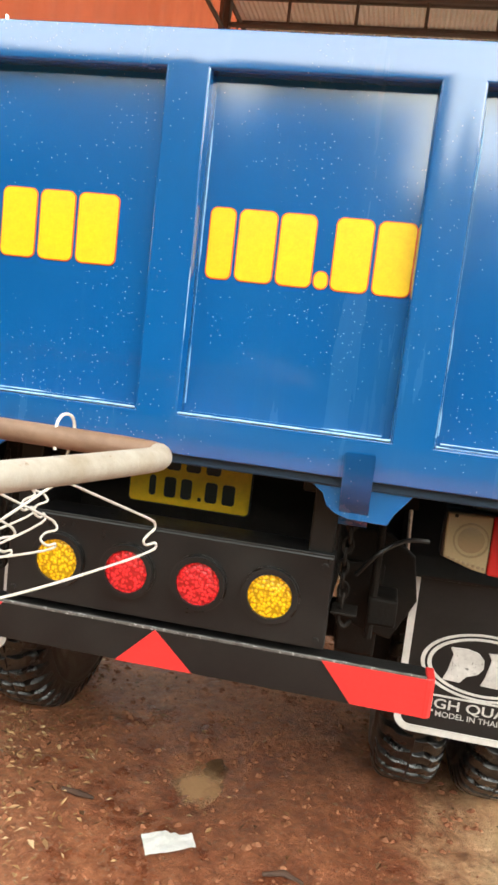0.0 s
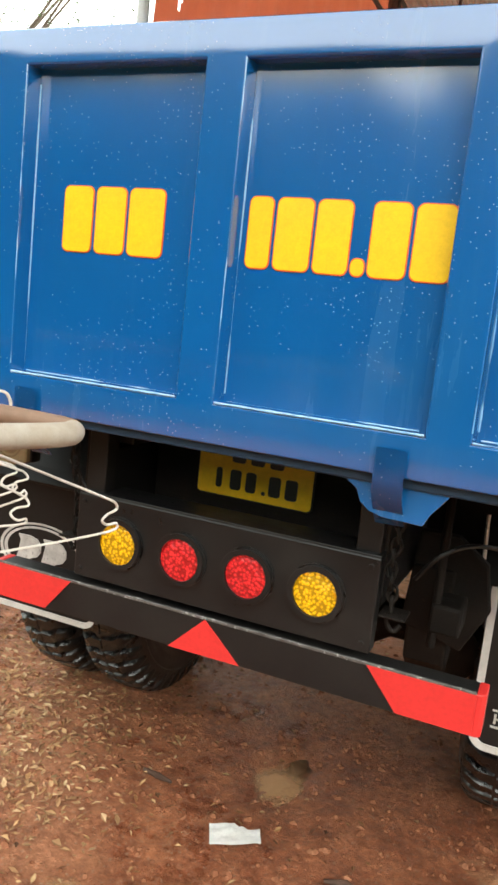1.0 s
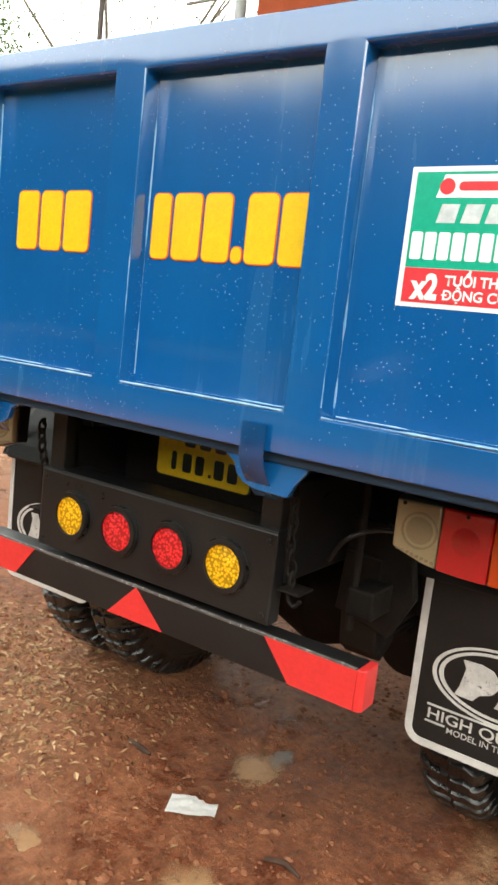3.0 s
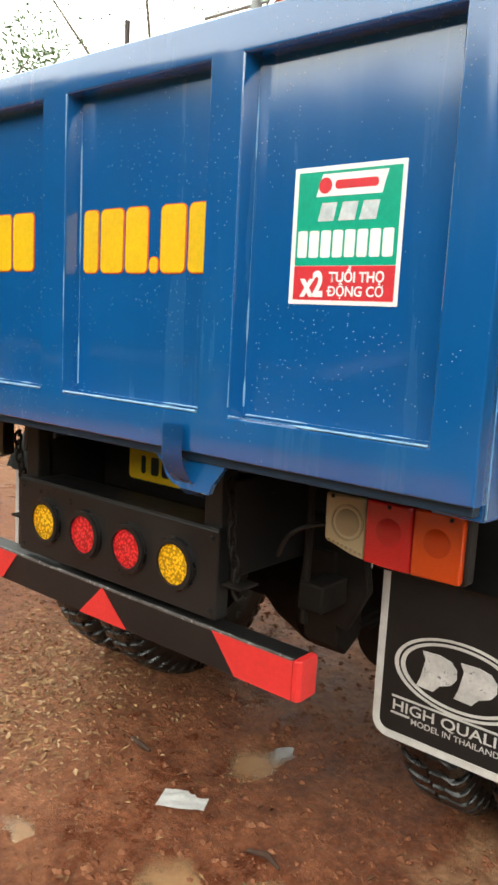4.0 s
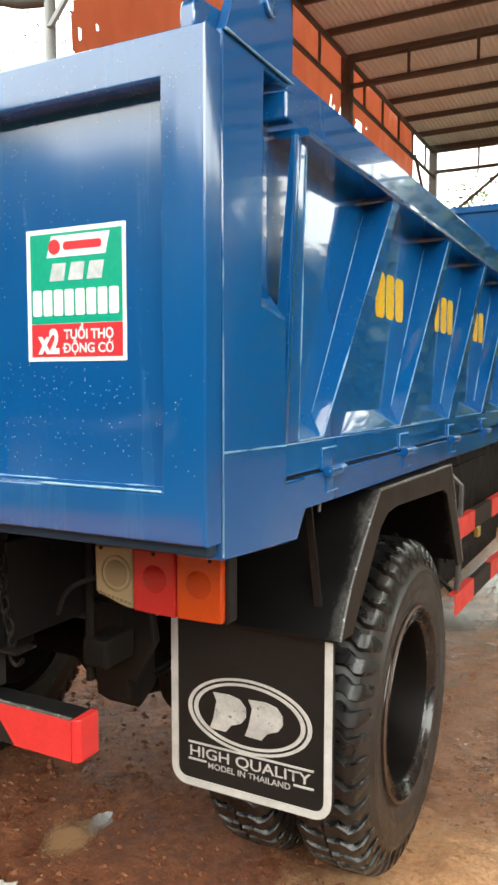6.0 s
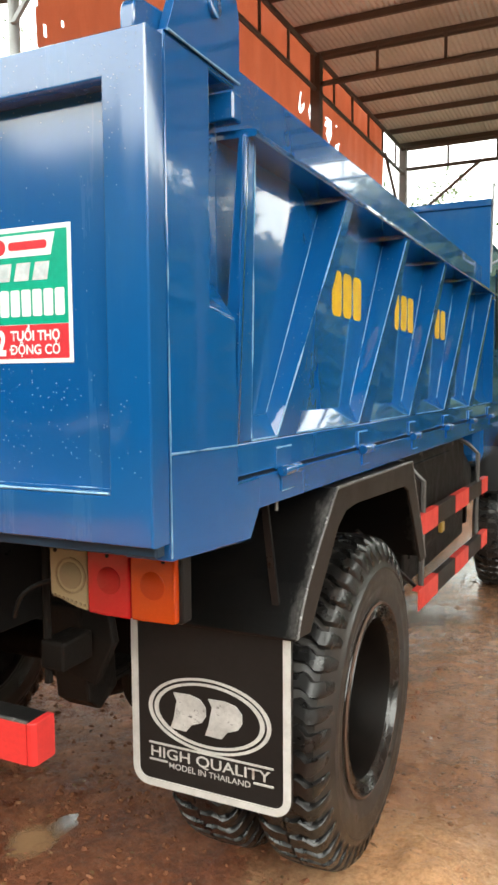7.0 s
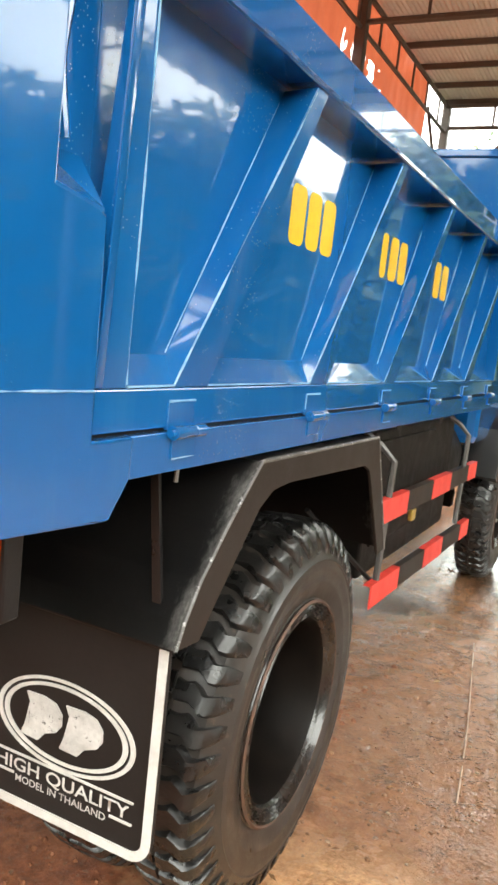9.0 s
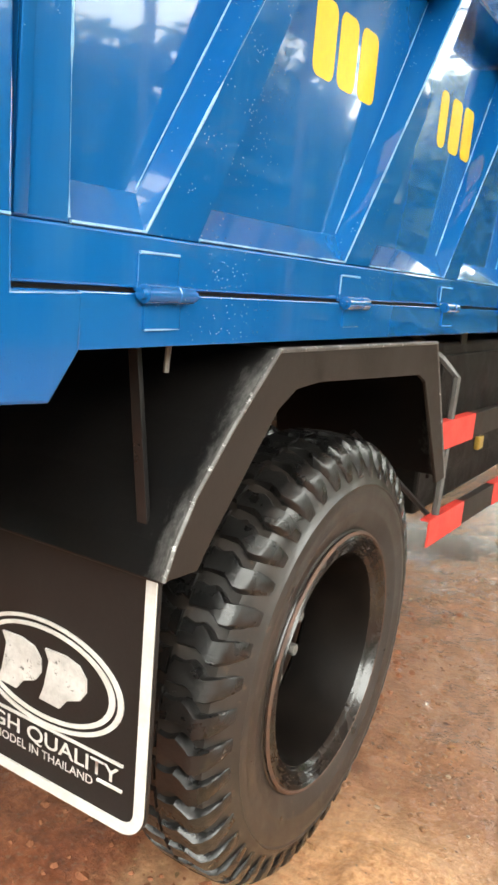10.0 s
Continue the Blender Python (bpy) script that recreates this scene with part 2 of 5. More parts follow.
def varied(name, cols, rough=0.7, spec=0.5):
    """A colour of its own for every loose piece in one mesh."""
    m, n, l, p = nodes_of(name)
    g = n.new("ShaderNodeNewGeometry")
    r = ramp(n, l, g.outputs["Random Per Island"], [(k / (len(cols) - 1), c) for k, c in enumerate(cols)])
    t = noise_node(n, l, 60.0)
    l.new(mixed(n, l, 0.5, r.outputs[0], ramp(n, l, t.outputs[0], [(0.3, 0.6), (0.7, 1.2)]).outputs[0], "MULTIPLY"), p.inputs["Base Color"])
    p.inputs["Roughness"].default_value = rough
    p.inputs["Specular IOR Level"].default_value = spec
    return m


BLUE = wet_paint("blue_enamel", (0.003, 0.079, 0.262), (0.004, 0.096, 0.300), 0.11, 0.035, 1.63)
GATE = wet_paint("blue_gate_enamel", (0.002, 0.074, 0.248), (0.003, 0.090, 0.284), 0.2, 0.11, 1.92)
# pale weld bead; the glint along the edges is in this colour too
BEAD = surface("pale_weld_and_glint", (0.25, 0.45, 0.62), (0.10, 0.28, 0.5), 0.25, 0.4, scale=40, bump=0.4)
BLACK = surface("black_chassis_paint", (0.0075, 0.0075, 0.008), (0.014, 0.0125, 0.0115), 0.26, 0.5, scale=7, bump=0.25, wear=(0.06, 0.05, 0.044), wear_at=0.69, spec=0.35)
DUSTY = surface("dusty_black_paint", (0.016, 0.0115, 0.009), (0.028, 0.020, 0.0155), 0.45, 0.62, scale=5, bump=0.2, wear=(0.10, 0.08, 0.07), wear_at=0.72, spec=0.3)
OILY = surface("oily_dark_steel", (0.006, 0.0052, 0.0047), (0.013, 0.0098, 0.0078), 0.45, 0.7, scale=12, bump=0.5, dist=0.004, spec=0.14, wear=(0.028, 0.017, 0.011), wear_at=0.6)
RUBBER = surface("wet_tyre_rubber", (0.0055, 0.0055, 0.0055), (0.011, 0.010, 0.0093), 0.14, 0.5, scale=16, coat=0.35, fine=70, bump=0.6, dist=0.004, wear=(0.055, 0.045, 0.038), wear_at=0.66)
SIDEWALL = surface("muddy_tyre_sidewall", (0.014, 0.0125, 0.0115), (0.032, 0.024, 0.019), 0.24, 0.52, scale=9, fine=45, bump=0.4, dist=0.002, coat=0.15, wear=(0.075, 0.052, 0.036), wear_at=0.60)
RIM = surface("black_wheel_rim", (0.009, 0.008, 0.0078), (0.017, 0.013, 0.011), 0.16, 0.34, scale=26, bump=0.25, coat=0.4)
# blacker and duller than the rim; the gate gaps use it as shade
BARREL = surface("barrel_and_gap_black", (0.0045, 0.0036, 0.0032), (0.009, 0.0065, 0.0052), 0.4, 0.6, scale=8, spec=0.1)
RUST = surface("rusty_bead_ring", (0.10, 0.045, 0.025), (0.05, 0.03, 0.022), 0.6, scale=20)
FLAPM = surface("black_rubber_flap", (0.0105, 0.0092, 0.0088), (0.017, 0.0145, 0.0135), 0.42, 0.55, scale=5, bump=0.2, spec=0.25, wear=(0.03, 0.024, 0.02), wear_at=0.66)
WHITE = surface("worn_white_print", (0.62, 0.60, 0.57), (0.50, 0.48, 0.45), 0.45, 0.6, scale=14, wear=(0.10, 0.09, 0.085), wear_at=0.69)
PRINT = surface("cracked_white_print", (0.60, 0.58, 0.55), (0.40, 0.38, 0.36), 0.45, 0.6, scale=22, wear=(0.06, 0.055, 0.05), wear_at=0.59)
RED = surface("red_reflective_film", (0.62, 0.032, 0.03), (0.55, 0.028, 0.026), 0.28, 0.36, scale=20, bump=0.05)
YELLOW = surface("yellow_vinyl", (0.74, 0.46, 0.006), (0.70, 0.43, 0.006), 0.3, 0.4, scale=8, bump=0.03)
VERMILION = surface("red_vinyl_outline", (0.70, 0.10, 0.02), (0.6, 0.08, 0.02), 0.4)
PLATE = surface("yellow_plate_enamel", (0.92, 0.56, 0.015), (0.86, 0.50, 0.015), 0.35, 0.5, scale=10, bump=0.05)
INK = surface("black_plate_ink", (0.02, 0.018, 0.016), None, 0.4)
GREEN = surface("green_sticker_print", (0.0, 0.35, 0.215), (0.0, 0.32, 0.195), 0.32, scale=10, bump=0.02)
STRED = surface("red_sticker_print", (0.62, 0.035, 0.045), (0.58, 0.03, 0.04), 0.32, scale=10, bump=0.02)
STWHITE = surface("white_sticker_print", (0.82, 0.82, 0.80), (0.78, 0.78, 0.77), 0.32, scale=10, bump=0.02)
SILVER = surface("silver_sticker_print", (0.42, 0.46, 0.47), (0.62, 0.65, 0.66), 0.3, scale=40, bump=0.02)
AMBER_LED = lens("amber_led_lens", (0.95, 0.50, 0.008), 0.2, 125.0)
RED_LED = lens("red_led_lens", (0.80, 0.025, 0.03), 0.2, 125.0)
RED_LENS = lens("red_lamp_lens", (0.46, 0.010, 0.013), 0.12)
ORANGE_LENS = lens("orange_lamp_lens", (0.50, 0.052, 0.003), 0.12)
CLEAR_LENS = lens("yellowed_clear_lamp_lens", (0.31, 0.245, 0.14), 0.12)
RED_DEEP = lens("deep_red_reflector", (0.37, 0.008, 0.010), 0.2)
ORANGE_DEEP = lens("deep_orange_reflector", (0.42, 0.038, 0.003), 0.2)
CLEAR_DEEP = lens("dull_clear_reflector", (0.23, 0.175, 0.10), 0.2)
STEEL = surface("grey_steel", (0.30, 0.29, 0.27), (0.2, 0.18, 0.16), 0.4, 0.6, metal=0.6, scale=15)
PIPE = surface("weathered_pipe", (0.37, 0.335, 0.29), (0.27, 0.22, 0.165), 0.5, 0.7, scale=14, bump=0.3, wear=(0.22, 0.12, 0.07), wear_at=0.64)
RUSTY = surface("brown_rusty_pipe", (0.20, 0.115, 0.072), (0.13, 0.07, 0.042), 0.5, 0.7, scale=18, bump=0.3)
WIRE = surface("white_coated_wire", (0.60, 0.57, 0.52), (0.48, 0.44, 0.39), 0.4, scale=30, bump=0.1)
BRASS = surface("brass", (0.62, 0.42, 0.10), (0.5, 0.33, 0.08), 0.3, metal=0.7, scale=30)
MUD = mud("red_brown_mud")


def puddle_water(name, col, col2, most):
    """Standing water that thins out to nothing along a ragged edge."""
    m = surface(name, col, col2, 0.03, 0.05, scale=3, fine=38, bump=0.35, dist=0.004)
    n, l = m.node_tree.nodes, m.node_tree.links
    tc = n.new("ShaderNodeTexCoord")
    mid = n.new("ShaderNodeVectorMath")
    mid.operation = "DISTANCE"
    mid.inputs[1].default_value = (0.5, 0.5, 0.0)
    flat = n.new("ShaderNodeVectorMath")
    flat.operation = "MULTIPLY"
    flat.inputs[1].default_value = (1, 1, 0)
    l.new(tc.outputs["Generated"], flat.inputs[0])
    l.new(flat.outputs[0], mid.inputs[0])
    rag = noise_node(n, l, 16.0, 6.0, 0.65)
    add = n.new("ShaderNodeMath")
    add.operation = "MULTIPLY_ADD"
    add.inputs[1].default_value = 0.5
    l.new(rag.outputs[0], add.inputs[0])
    l.new(mid.outputs["Value"], add.inputs[2])
    edge = ramp(n, l, add.outputs[0], [(0.40, most), (0.66, 0.0)])
    l.new(edge.outputs[0], n["Principled BSDF"].inputs["Alpha"])
    return m


WATER = puddle_water("muddy_puddle_water", (0.44, 0.25, 0.13), (0.36, 0.195, 0.095), 0.85)
POOL = puddle_water("dark_puddle_water", (0.105, 0.055, 0.028), (0.085, 0.045, 0.022), 1.0)
POOL.node_tree.nodes["Principled BSDF"].inputs["IOR"].default_value = 2.3
PAPER = surface("white_paper", (0.88, 0.87, 0.85), (0.80, 0.78, 0.75), 0.7, scale=30, bump=0.2)
LITTER = varied("dry_leaf_litter", [(0.10, 0.036, 0.014), (0.28, 0.145, 0.06), (0.15, 0.06, 0.025), (0.40, 0.26, 0.13), (0.075, 0.03, 0.013), (0.21, 0.105, 0.045)], 0.7, 0.2)
WETWOOD = surface("wet_dark_wood", (0.075, 0.034, 0.019), (0.045, 0.021, 0.012), 0.5, 0.7, scale=20, fine=60, bump=0.5)
# light tan: the wet glint along the line is in this colour
CABLE = surface("tan_glint_sheath", (0.52, 0.36, 0.25), (0.40, 0.25, 0.16), 0.3, 0.5, scale=14, bump=0.1)
STONES = varied("gravel_stones", [(0.24, 0.145, 0.085), (0.17, 0.085, 0.05), (0.33, 0.22, 0.135), (0.20, 0.11, 0.065), (0.40, 0.29, 0.19)], 0.45)
TARP = surface("orange_tarpaulin", (0.46, 0.095, 0.042), (0.27, 0.050, 0.026), 0.5, 0.65, scale=1.4, fine=25, bump=0.5, dist=0.03, stretch=(1.0, 1.6, 0.6), wear=(0.20, 0.045, 0.03), wear_at=0.63)
tn, tl = TARP.node_tree.nodes, TARP.node_tree.links
glow, blend = tn.new("ShaderNodeBsdfTranslucent"), tn.new("ShaderNodeMixShader")
glow.inputs["Color"].default_value = (0.60, 0.135, 0.06, 1)
blend.inputs[0].default_value = 0.42
tl.new(tn["Principled BSDF"].outputs[0], blend.inputs[1])
tl.new(glow.outputs[0], blend.inputs[2])
tl.new(blend.outputs[0], tn["Material Output"].inputs["Surface"])
SHEDSTEEL = surface("brown_shed_steel", (0.085, 0.068, 0.06), (0.12, 0.09, 0.075), 0.6, scale=4)
DARKSTEEL = surface("dull_grey_steel_bar", (0.13, 0.125, 0.12), (0.08, 0.072, 0.066), 0.45, metal=0.3, scale=9)
GREYSTEEL = surface("galvanised_post", (0.45, 0.46, 0.46), (0.36, 0.36, 0.35), 0.45, metal=0.3, scale=6)
ROOFING = surface("dusty_corrugated_sheet", (0.80, 0.77, 0.75), (0.70, 0.66, 0.63), 0.55, scale=0.8, fine=12, bump=0.05)
BARK = surface("bark", (0.12, 0.09, 0.065), (0.08, 0.06, 0.045), 0.85, scale=6, fine=30, bump=0.8, dist=0.02)
LEAF = varied("tree_leaves", [(0.045, 0.085, 0.028), (0.080, 0.12, 0.042), (0.058, 0.098, 0.034), (0.10, 0.135, 0.055)], 0.45)
WEED = varied("weed_leaves", [(0.075, 0.12, 0.04), (0.12, 0.17, 0.065), (0.095, 0.135, 0.05)], 0.5)
PLASTER = surface("house_plaster", (0.45, 0.40, 0.34), (0.36, 0.31, 0.26), 0.8, scale=2)
TILE = surface("brown_roof_tile", (0.26, 0.12, 0.075), (0.18, 0.085, 0.055), 0.7, scale=4)
GLASS = surface("dark_window_glass", (0.02, 0.025, 0.03), None, 0.05, bump=0.0)


# ---- mesh helpers ----
def part(name, bm, material, parent=None, label="", smooth=False, warp=False):
    """Links a bmesh as one mesh object under its thing or part. warp: follows the slight skew of the truck's frame towards its front."""
    if warp:
        for v in bm.verts:
            d = max(0.0, v.co.y - 0.6)
            v.co.x += 0.013 * d
            v.co.z -= 0.006 * d
    bmesh.ops.recalc_face_normals(bm, faces=bm.faces)
    me = bpy.data.meshes.new(name)
    bm.to_mesh(me)
    bm.free()
    for mm in material if isinstance(material, (list, tuple)) else [material]:
        me.materials.append(mm)
    if smooth:
        me.polygons.foreach_set("use_smooth", [True] * len(me.polygons))
        me.set_sharp_from_angle(angle=radians(38 if smooth is True else smooth))
    ob = new(name, me)
    if parent:
        ob.parent = parent
    if label:
        ob["label"] = label
    return ob


def raw(name, verts, faces, material, parent=None, smooth=False):
    me = bpy.data.meshes.new(name)
    me.from_pydata(verts, [], faces)
    me.materials.append(material)
    if smooth:
        me.polygons.foreach_set("use_smooth", [True] * len(me.polygons))
    ob = new(name, me)
    if parent:
        ob.parent = parent
    return ob


def thing(name, label, category, at=(0, 0, 0), group="", kind=""):
    return tagged(new(name), label, category, group, kind) if at == (0, 0, 0) else _placed(tagged(new(name), label, category, group, kind), at)


def _placed(ob, at):
    ob.location = at
    return ob


def rounded(bm, width, segments=2, angle=30):
    es = [e for e in bm.edges if len(e.link_faces) == 2 and e.calc_face_angle(0) > radians(angle)]
    if es and width > 0:
        bmesh.ops.bevel(bm, geom=es, offset=width, segments=segments, affect="EDGES", profile=0.5, clamp_overlap=True)
    return bm


def box(x0, x1, y0, y1, z0, z1, r=0.003, bm=None):
    b = bmesh.new()
    bmesh.ops.create_cube(b, size=1.0)
    for v in b.verts:
        v.co = Vector(((x0 + x1) / 2 + v.co.x * (x1 - x0), (y0 + y1) / 2 + v.co.y * (y1 - y0), (z0 + z1) / 2 + v.co.z * (z1 - z0)))
    rounded(b, r)
    return joined(bm, b)


def joined(bm, other):
    if bm is None:
        return other
    me = bpy.data.meshes.new("join")
    other.to_mesh(me)
    other.free()
    bm.from_mesh(me)
    bpy.data.meshes.remove(me)
    return bm


def prism(points, axis, a, b, r=0.002, bm=None):
    """A flat outline, given in the two other axes in order, pushed from a to b along axis."""
    o = bmesh.new()

    def at(p, v):
        return {"x": (v, p[0], p[1]), "y": (p[0], v, p[1]), "z": (p[0], p[1], v)}[axis]

    lo = [o.verts.new(at(p, a)) for p in points]
    hi = [o.verts.new(at(p, b)) for p in points]
    o.faces.new(lo)
    o.faces.new(hi[::-1])
    k = len(points)
    for i in range(k):
        o.faces.new((lo[i], hi[i], hi[(i + 1) % k], lo[(i + 1) % k]))
    bmesh.ops.recalc_face_normals(o, faces=o.faces)
    rounded(o, r, 2, 50)
    return joined(bm, o)


def hexa(c, r=0.0, bm=None):
    """A block from eight corners: four below and four above, both the same way round."""
    o = bmesh.new()
    v = [o.verts.new(p) for p in c]
    for f in ((0, 3, 2, 1), (4, 5, 6, 7), (0, 1, 5, 4), (1, 2, 6, 5), (2, 3, 7, 6), (3, 0, 4, 7)):
        o.faces.new([v[i] for i in f])
    bmesh.ops.recalc_face_normals(o, faces=o.faces)
    rounded(o, r)
    return joined(bm, o)


def tube(path, radius, sides=8, bm=None, closed=False):
    """A round bar along a path; radius: one for all points, or a list."""
    o = bmesh.new()
    pts = [Vector(p) for p in path]
    k = len(pts)
    rs = radius if isinstance(radius, (list, tuple)) else [radius] * k
    rings, side = [], None
    for i, p in enumerate(pts):
        a = pts[(i - 1) % k] if closed or i else p
        b = pts[(i + 1) % k] if closed or i < k - 1 else p
        d = (b - a).normalized()
        if side is None:
            side = d.orthogonal().normalized()
        side = (side - d * side.dot(d)).normalized()
        up = d.cross(side)
        rings.append([o.verts.new(p + rs[i] * (math.cos(u) * side + math.sin(u) * up)) for u in (2 * math.pi * j / sides for j in range(sides))])
    for i in range(k if closed else k - 1):
        q, s = rings[i], rings[(i + 1) % k]
        shift = 0
        if closed and i == k - 1:
            shift = min(range(sides), key=lambda h: sum((q[j].co - s[(j + h) % sides].co).length for j in range(sides)))
        for j in range(sides):
            o.faces.new((q[j], q[(j + 1) % sides], s[(j + 1 + shift) % sides], s[(j + shift) % sides]))
    if not closed:
        o.faces.new(rings[0][::-1])
        o.faces.new(rings[-1])
    return joined(bm, o)


def smooth_path(points, steps=6):
    """A curve through the points (Catmull-Rom)."""
    p = [Vector(q) for q in points]
    out = []
    for i in range(len(p) - 1):
        a, b, c, d = p[max(i - 1, 0)], p[i], p[i + 1], p[min(i + 2, len(p) - 1)]
        for s in range(steps):
            t = s / steps
            out.append(0.5 * (2 * b + (c - a) * t + (2 * a - 5 * b + 4 * c - d) * t * t + (3 * b - a - 3 * c + d) * t ** 3))
    return out + [p[-1]]


def disc(center, axis, radius, depth, sides=32, r=0.002, bm=None):
    c = Vector(center)
    pts = [(math.cos(2 * math.pi * i / sides) * radius, math.sin(2 * math.pi * i / sides) * radius) for i in range(sides)]
    o = bmesh.new()
    at = {"x": lambda u, v, w: (w, u, v), "y": lambda u, v, w: (u, w, v), "z": lambda u, v, w: (u, v, w)}[axis]
    lo = [o.verts.new(c + Vector(at(u, v, 0))) for u, v in pts]
    hi = [o.verts.new(c + Vector(at(u, v, depth))) for u, v in pts]
    o.faces.new(lo)
    o.faces.new(hi[::-1])
    for i in range(sides):
        o.faces.new((lo[i], hi[i], hi[(i + 1) % sides], lo[(i + 1) % sides]))
    bmesh.ops.recalc_face_normals(o, faces=o.faces)
    rounded(o, r, 2, 50)
    return joined(bm, o)


def revolved(profile, center, sides=64, bm=None):
    """A profile of (x, radius) turned round the x axis through center; the profile is a closed loop."""
    o = bmesh.new()
    cx, cy, cz = center
    rings = [[o.verts.new((cx + x, cy + r * math.cos(2 * math.pi * i / sides), cz + r * math.sin(2 * math.pi * i / sides))) for x, r in profile] for i in range(sides)]
    k = len(profile)
    for i in range(sides):
        a, b = rings[i], rings[(i + 1) % sides]
        for j in range(k):
            o.faces.new((a[j], a[(j + 1) % k], b[(j + 1) % k], b[j]))
    return joined(bm, o)


def ring_y(center, ro, ri, y0, y1, sides=40, squash=1.0, bm=None):
    """A flat ring facing along y; squash: its height over its width."""
    o = bmesh.new()
    cx, cz = center
    rows = []
    for i in range(sides):
        u = 2 * math.pi * i / sides
        c, s = math.cos(u), math.sin(u) * squash
        rows.append([o.verts.new(q) for q in ((cx + ro * c, y0, cz + ro * s), (cx + ri * c, y0, cz + ri * s), (cx + ri * c, y1, cz + ri * s), (cx + ro * c, y1, cz + ro * s))])
    for i in range(sides):
        a, b = rows[i], rows[(i + 1) % sides]
        for j in range(4):
            o.faces.new((a[j], a[(j + 1) % 4], b[(j + 1) % 4], b[j]))
    return joined(bm, o)


def lettering(text, x, y, z, height, width=None, bold=0.0, depth=0.0008):
    """Letters that face -y, their lower left corner at x, z; width: stretched to it."""
    cu = bpy.data.curves.new("letters", "FONT")
    cu.body, cu.size, cu.offset = text, 1.0, bold
    ob = bpy.data.objects.new("letters", cu)
    scene.collection.objects.link(ob)
    me = bpy.data.meshes.new_from_object(ob.evaluated_get(bpy.context.evaluated_depsgraph_get()))
    bpy.data.objects.remove(ob)
    bm = bmesh.new()
    bm.from_mesh(me)
    bpy.data.meshes.remove(me)
    xs = [v.co.x for v in bm.verts]
    lo, hi = min(xs), max(xs)
    sy = height / 0.69
    sx = (width / (hi - lo)) if width else sy
    for v in bm.verts:
        v.co = Vector((x + (v.co.x - lo) * sx, y, z + v.co.y * sy))
    return bm


def box_flat(x0, x1, z0, z1, y0, y1, r):
    """A thin plate facing y with rounded corners."""
    r = min(r, (x1 - x0) * 0.45, (z1 - z0) * 0.45)
    pts = []
    for cx, cz, a in ((x1 - r, z1 - r, 0), (x0 + r, z1 - r, 90), (x0 + r, z0 + r, 180), (x1 - r, z0 + r, 270)):
        pts += [(cx + r * math.cos(radians(a + 22.5 * i)), cz + r * math.sin(radians(a + 22.5 * i))) for i in range(5)]
    return prism(pts, "y", y0, y1, 0.0)


# ---- ground ----
def rise(x, y):
    """The height of the trodden ground."""
    h = 0.018 * noise.noise(Vector((x * 0.9, y * 0.9, 0.3))) + 0.014 * noise.noise(Vector((x * 3.1, y * 3.1, 1.7))) + 0.009 * noise.noise(Vector((x * 9.0, y * 9.0, 5.1)))
    h += 0.0055 * noise.noise(Vector((x * 24.0, y * 24.0, 2.1)))
    far = min(1.0, max(0.0, (math.hypot(x, y - 1) - 6) / 20))
    h *= 1 - 0.5 * far
    # the heap beside the rear wheel
    h += 0.055 * math.exp(-(((x - 1.28) / 0.17) ** 2 + ((y - 1.20) / 0.30) ** 2)) * (1 + 0.5 * noise.noise(Vector((x * 14, y * 14, 0))))
    for px, py, rx, ry, dep in POOLS:
        d = ((x - px) / rx) ** 2 + ((y - py) / ry) ** 2
        if d < 4:
            h -= dep * math.exp(-d * 1.1)
    return h


POOLS = [(0.01, 0.88, 0.12, 0.14, 0.022), (0.042, 1.03, 0.055, 0.16, 0.014), (0.235, 0.27, 0.14, 0.11, 0.018), (0.465, 0.35, 0.11, 0.13, 0.014), (0.40, 0.13, 0.20, 0.08, 0.012), (-0.27, 0.11, 0.13, 0.07, 0.010), (1.85, 3.0, 0.42, 0.6, 0.035), (1.9, 4.6, 0.7, 0.8, 0.035), (0.55, 3.9, 0.5, 0.5, 0.03), (1.25, 5.2, 0.5, 0.8, 0.03)]


def axis_steps(lo, hi, step, far):
    inner = list(np.arange(lo, hi + step / 2, step))
    out, s = [], step
    while (out[-1] if out else 0) < far:
        s *= 1.25
        out.append((out[-1] if out else 0) + s)
    return [lo - o for o in reversed(out)] + inner + [hi + o for o in out]


def build_ground():
    gx, gy = axis_steps(-1.9, 2.7, 0.03, 400), axis_steps(-0.2, 4.2, 0.03, 400)
    verts = [(x, y, rise(x, y) if abs(x) < 40 and abs(y) < 40 else 0.0) for y in gy for x in gx]
    w = len(gx)
    faces = [(j * w + i, j * w + i + 1, (j + 1) * w + i + 1, (j + 1) * w + i) for j in range(len(gy) - 1) for i in range(w - 1)]
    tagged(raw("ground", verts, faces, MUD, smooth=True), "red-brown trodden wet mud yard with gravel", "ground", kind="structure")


build_ground()


def build_puddle(px, py, rx, ry, dep):
    bm = bmesh.new()
    z = rise(px, py) + dep * 0.62
    ring = [bm.verts.new((px + 1.25 * rx * math.cos(u), py + 1.25 * ry * math.sin(u), z)) for u in (2 * math.pi * i / 40 for i in range(40))]
    bm.faces.new(ring)
    tagged(part("puddle", bm, WATER if py < 2 and rx > 0.1 else POOL), "shallow muddy brown puddle in the trodden earth", "puddle", "puddles in the yard", "structure")


for pool in POOLS:
    build_puddle(*pool)


# ---- the truck ----
truck = thing("dump_truck", "blue dump truck with ribbed sides and black chassis standing on mud", "truck")

# tailgate: one pressed frame with four sunk panels
COLS = [(-1.002, -0.570), (-0.485, -0.045), (0.045, 0.485), (0.570, 1.002)]
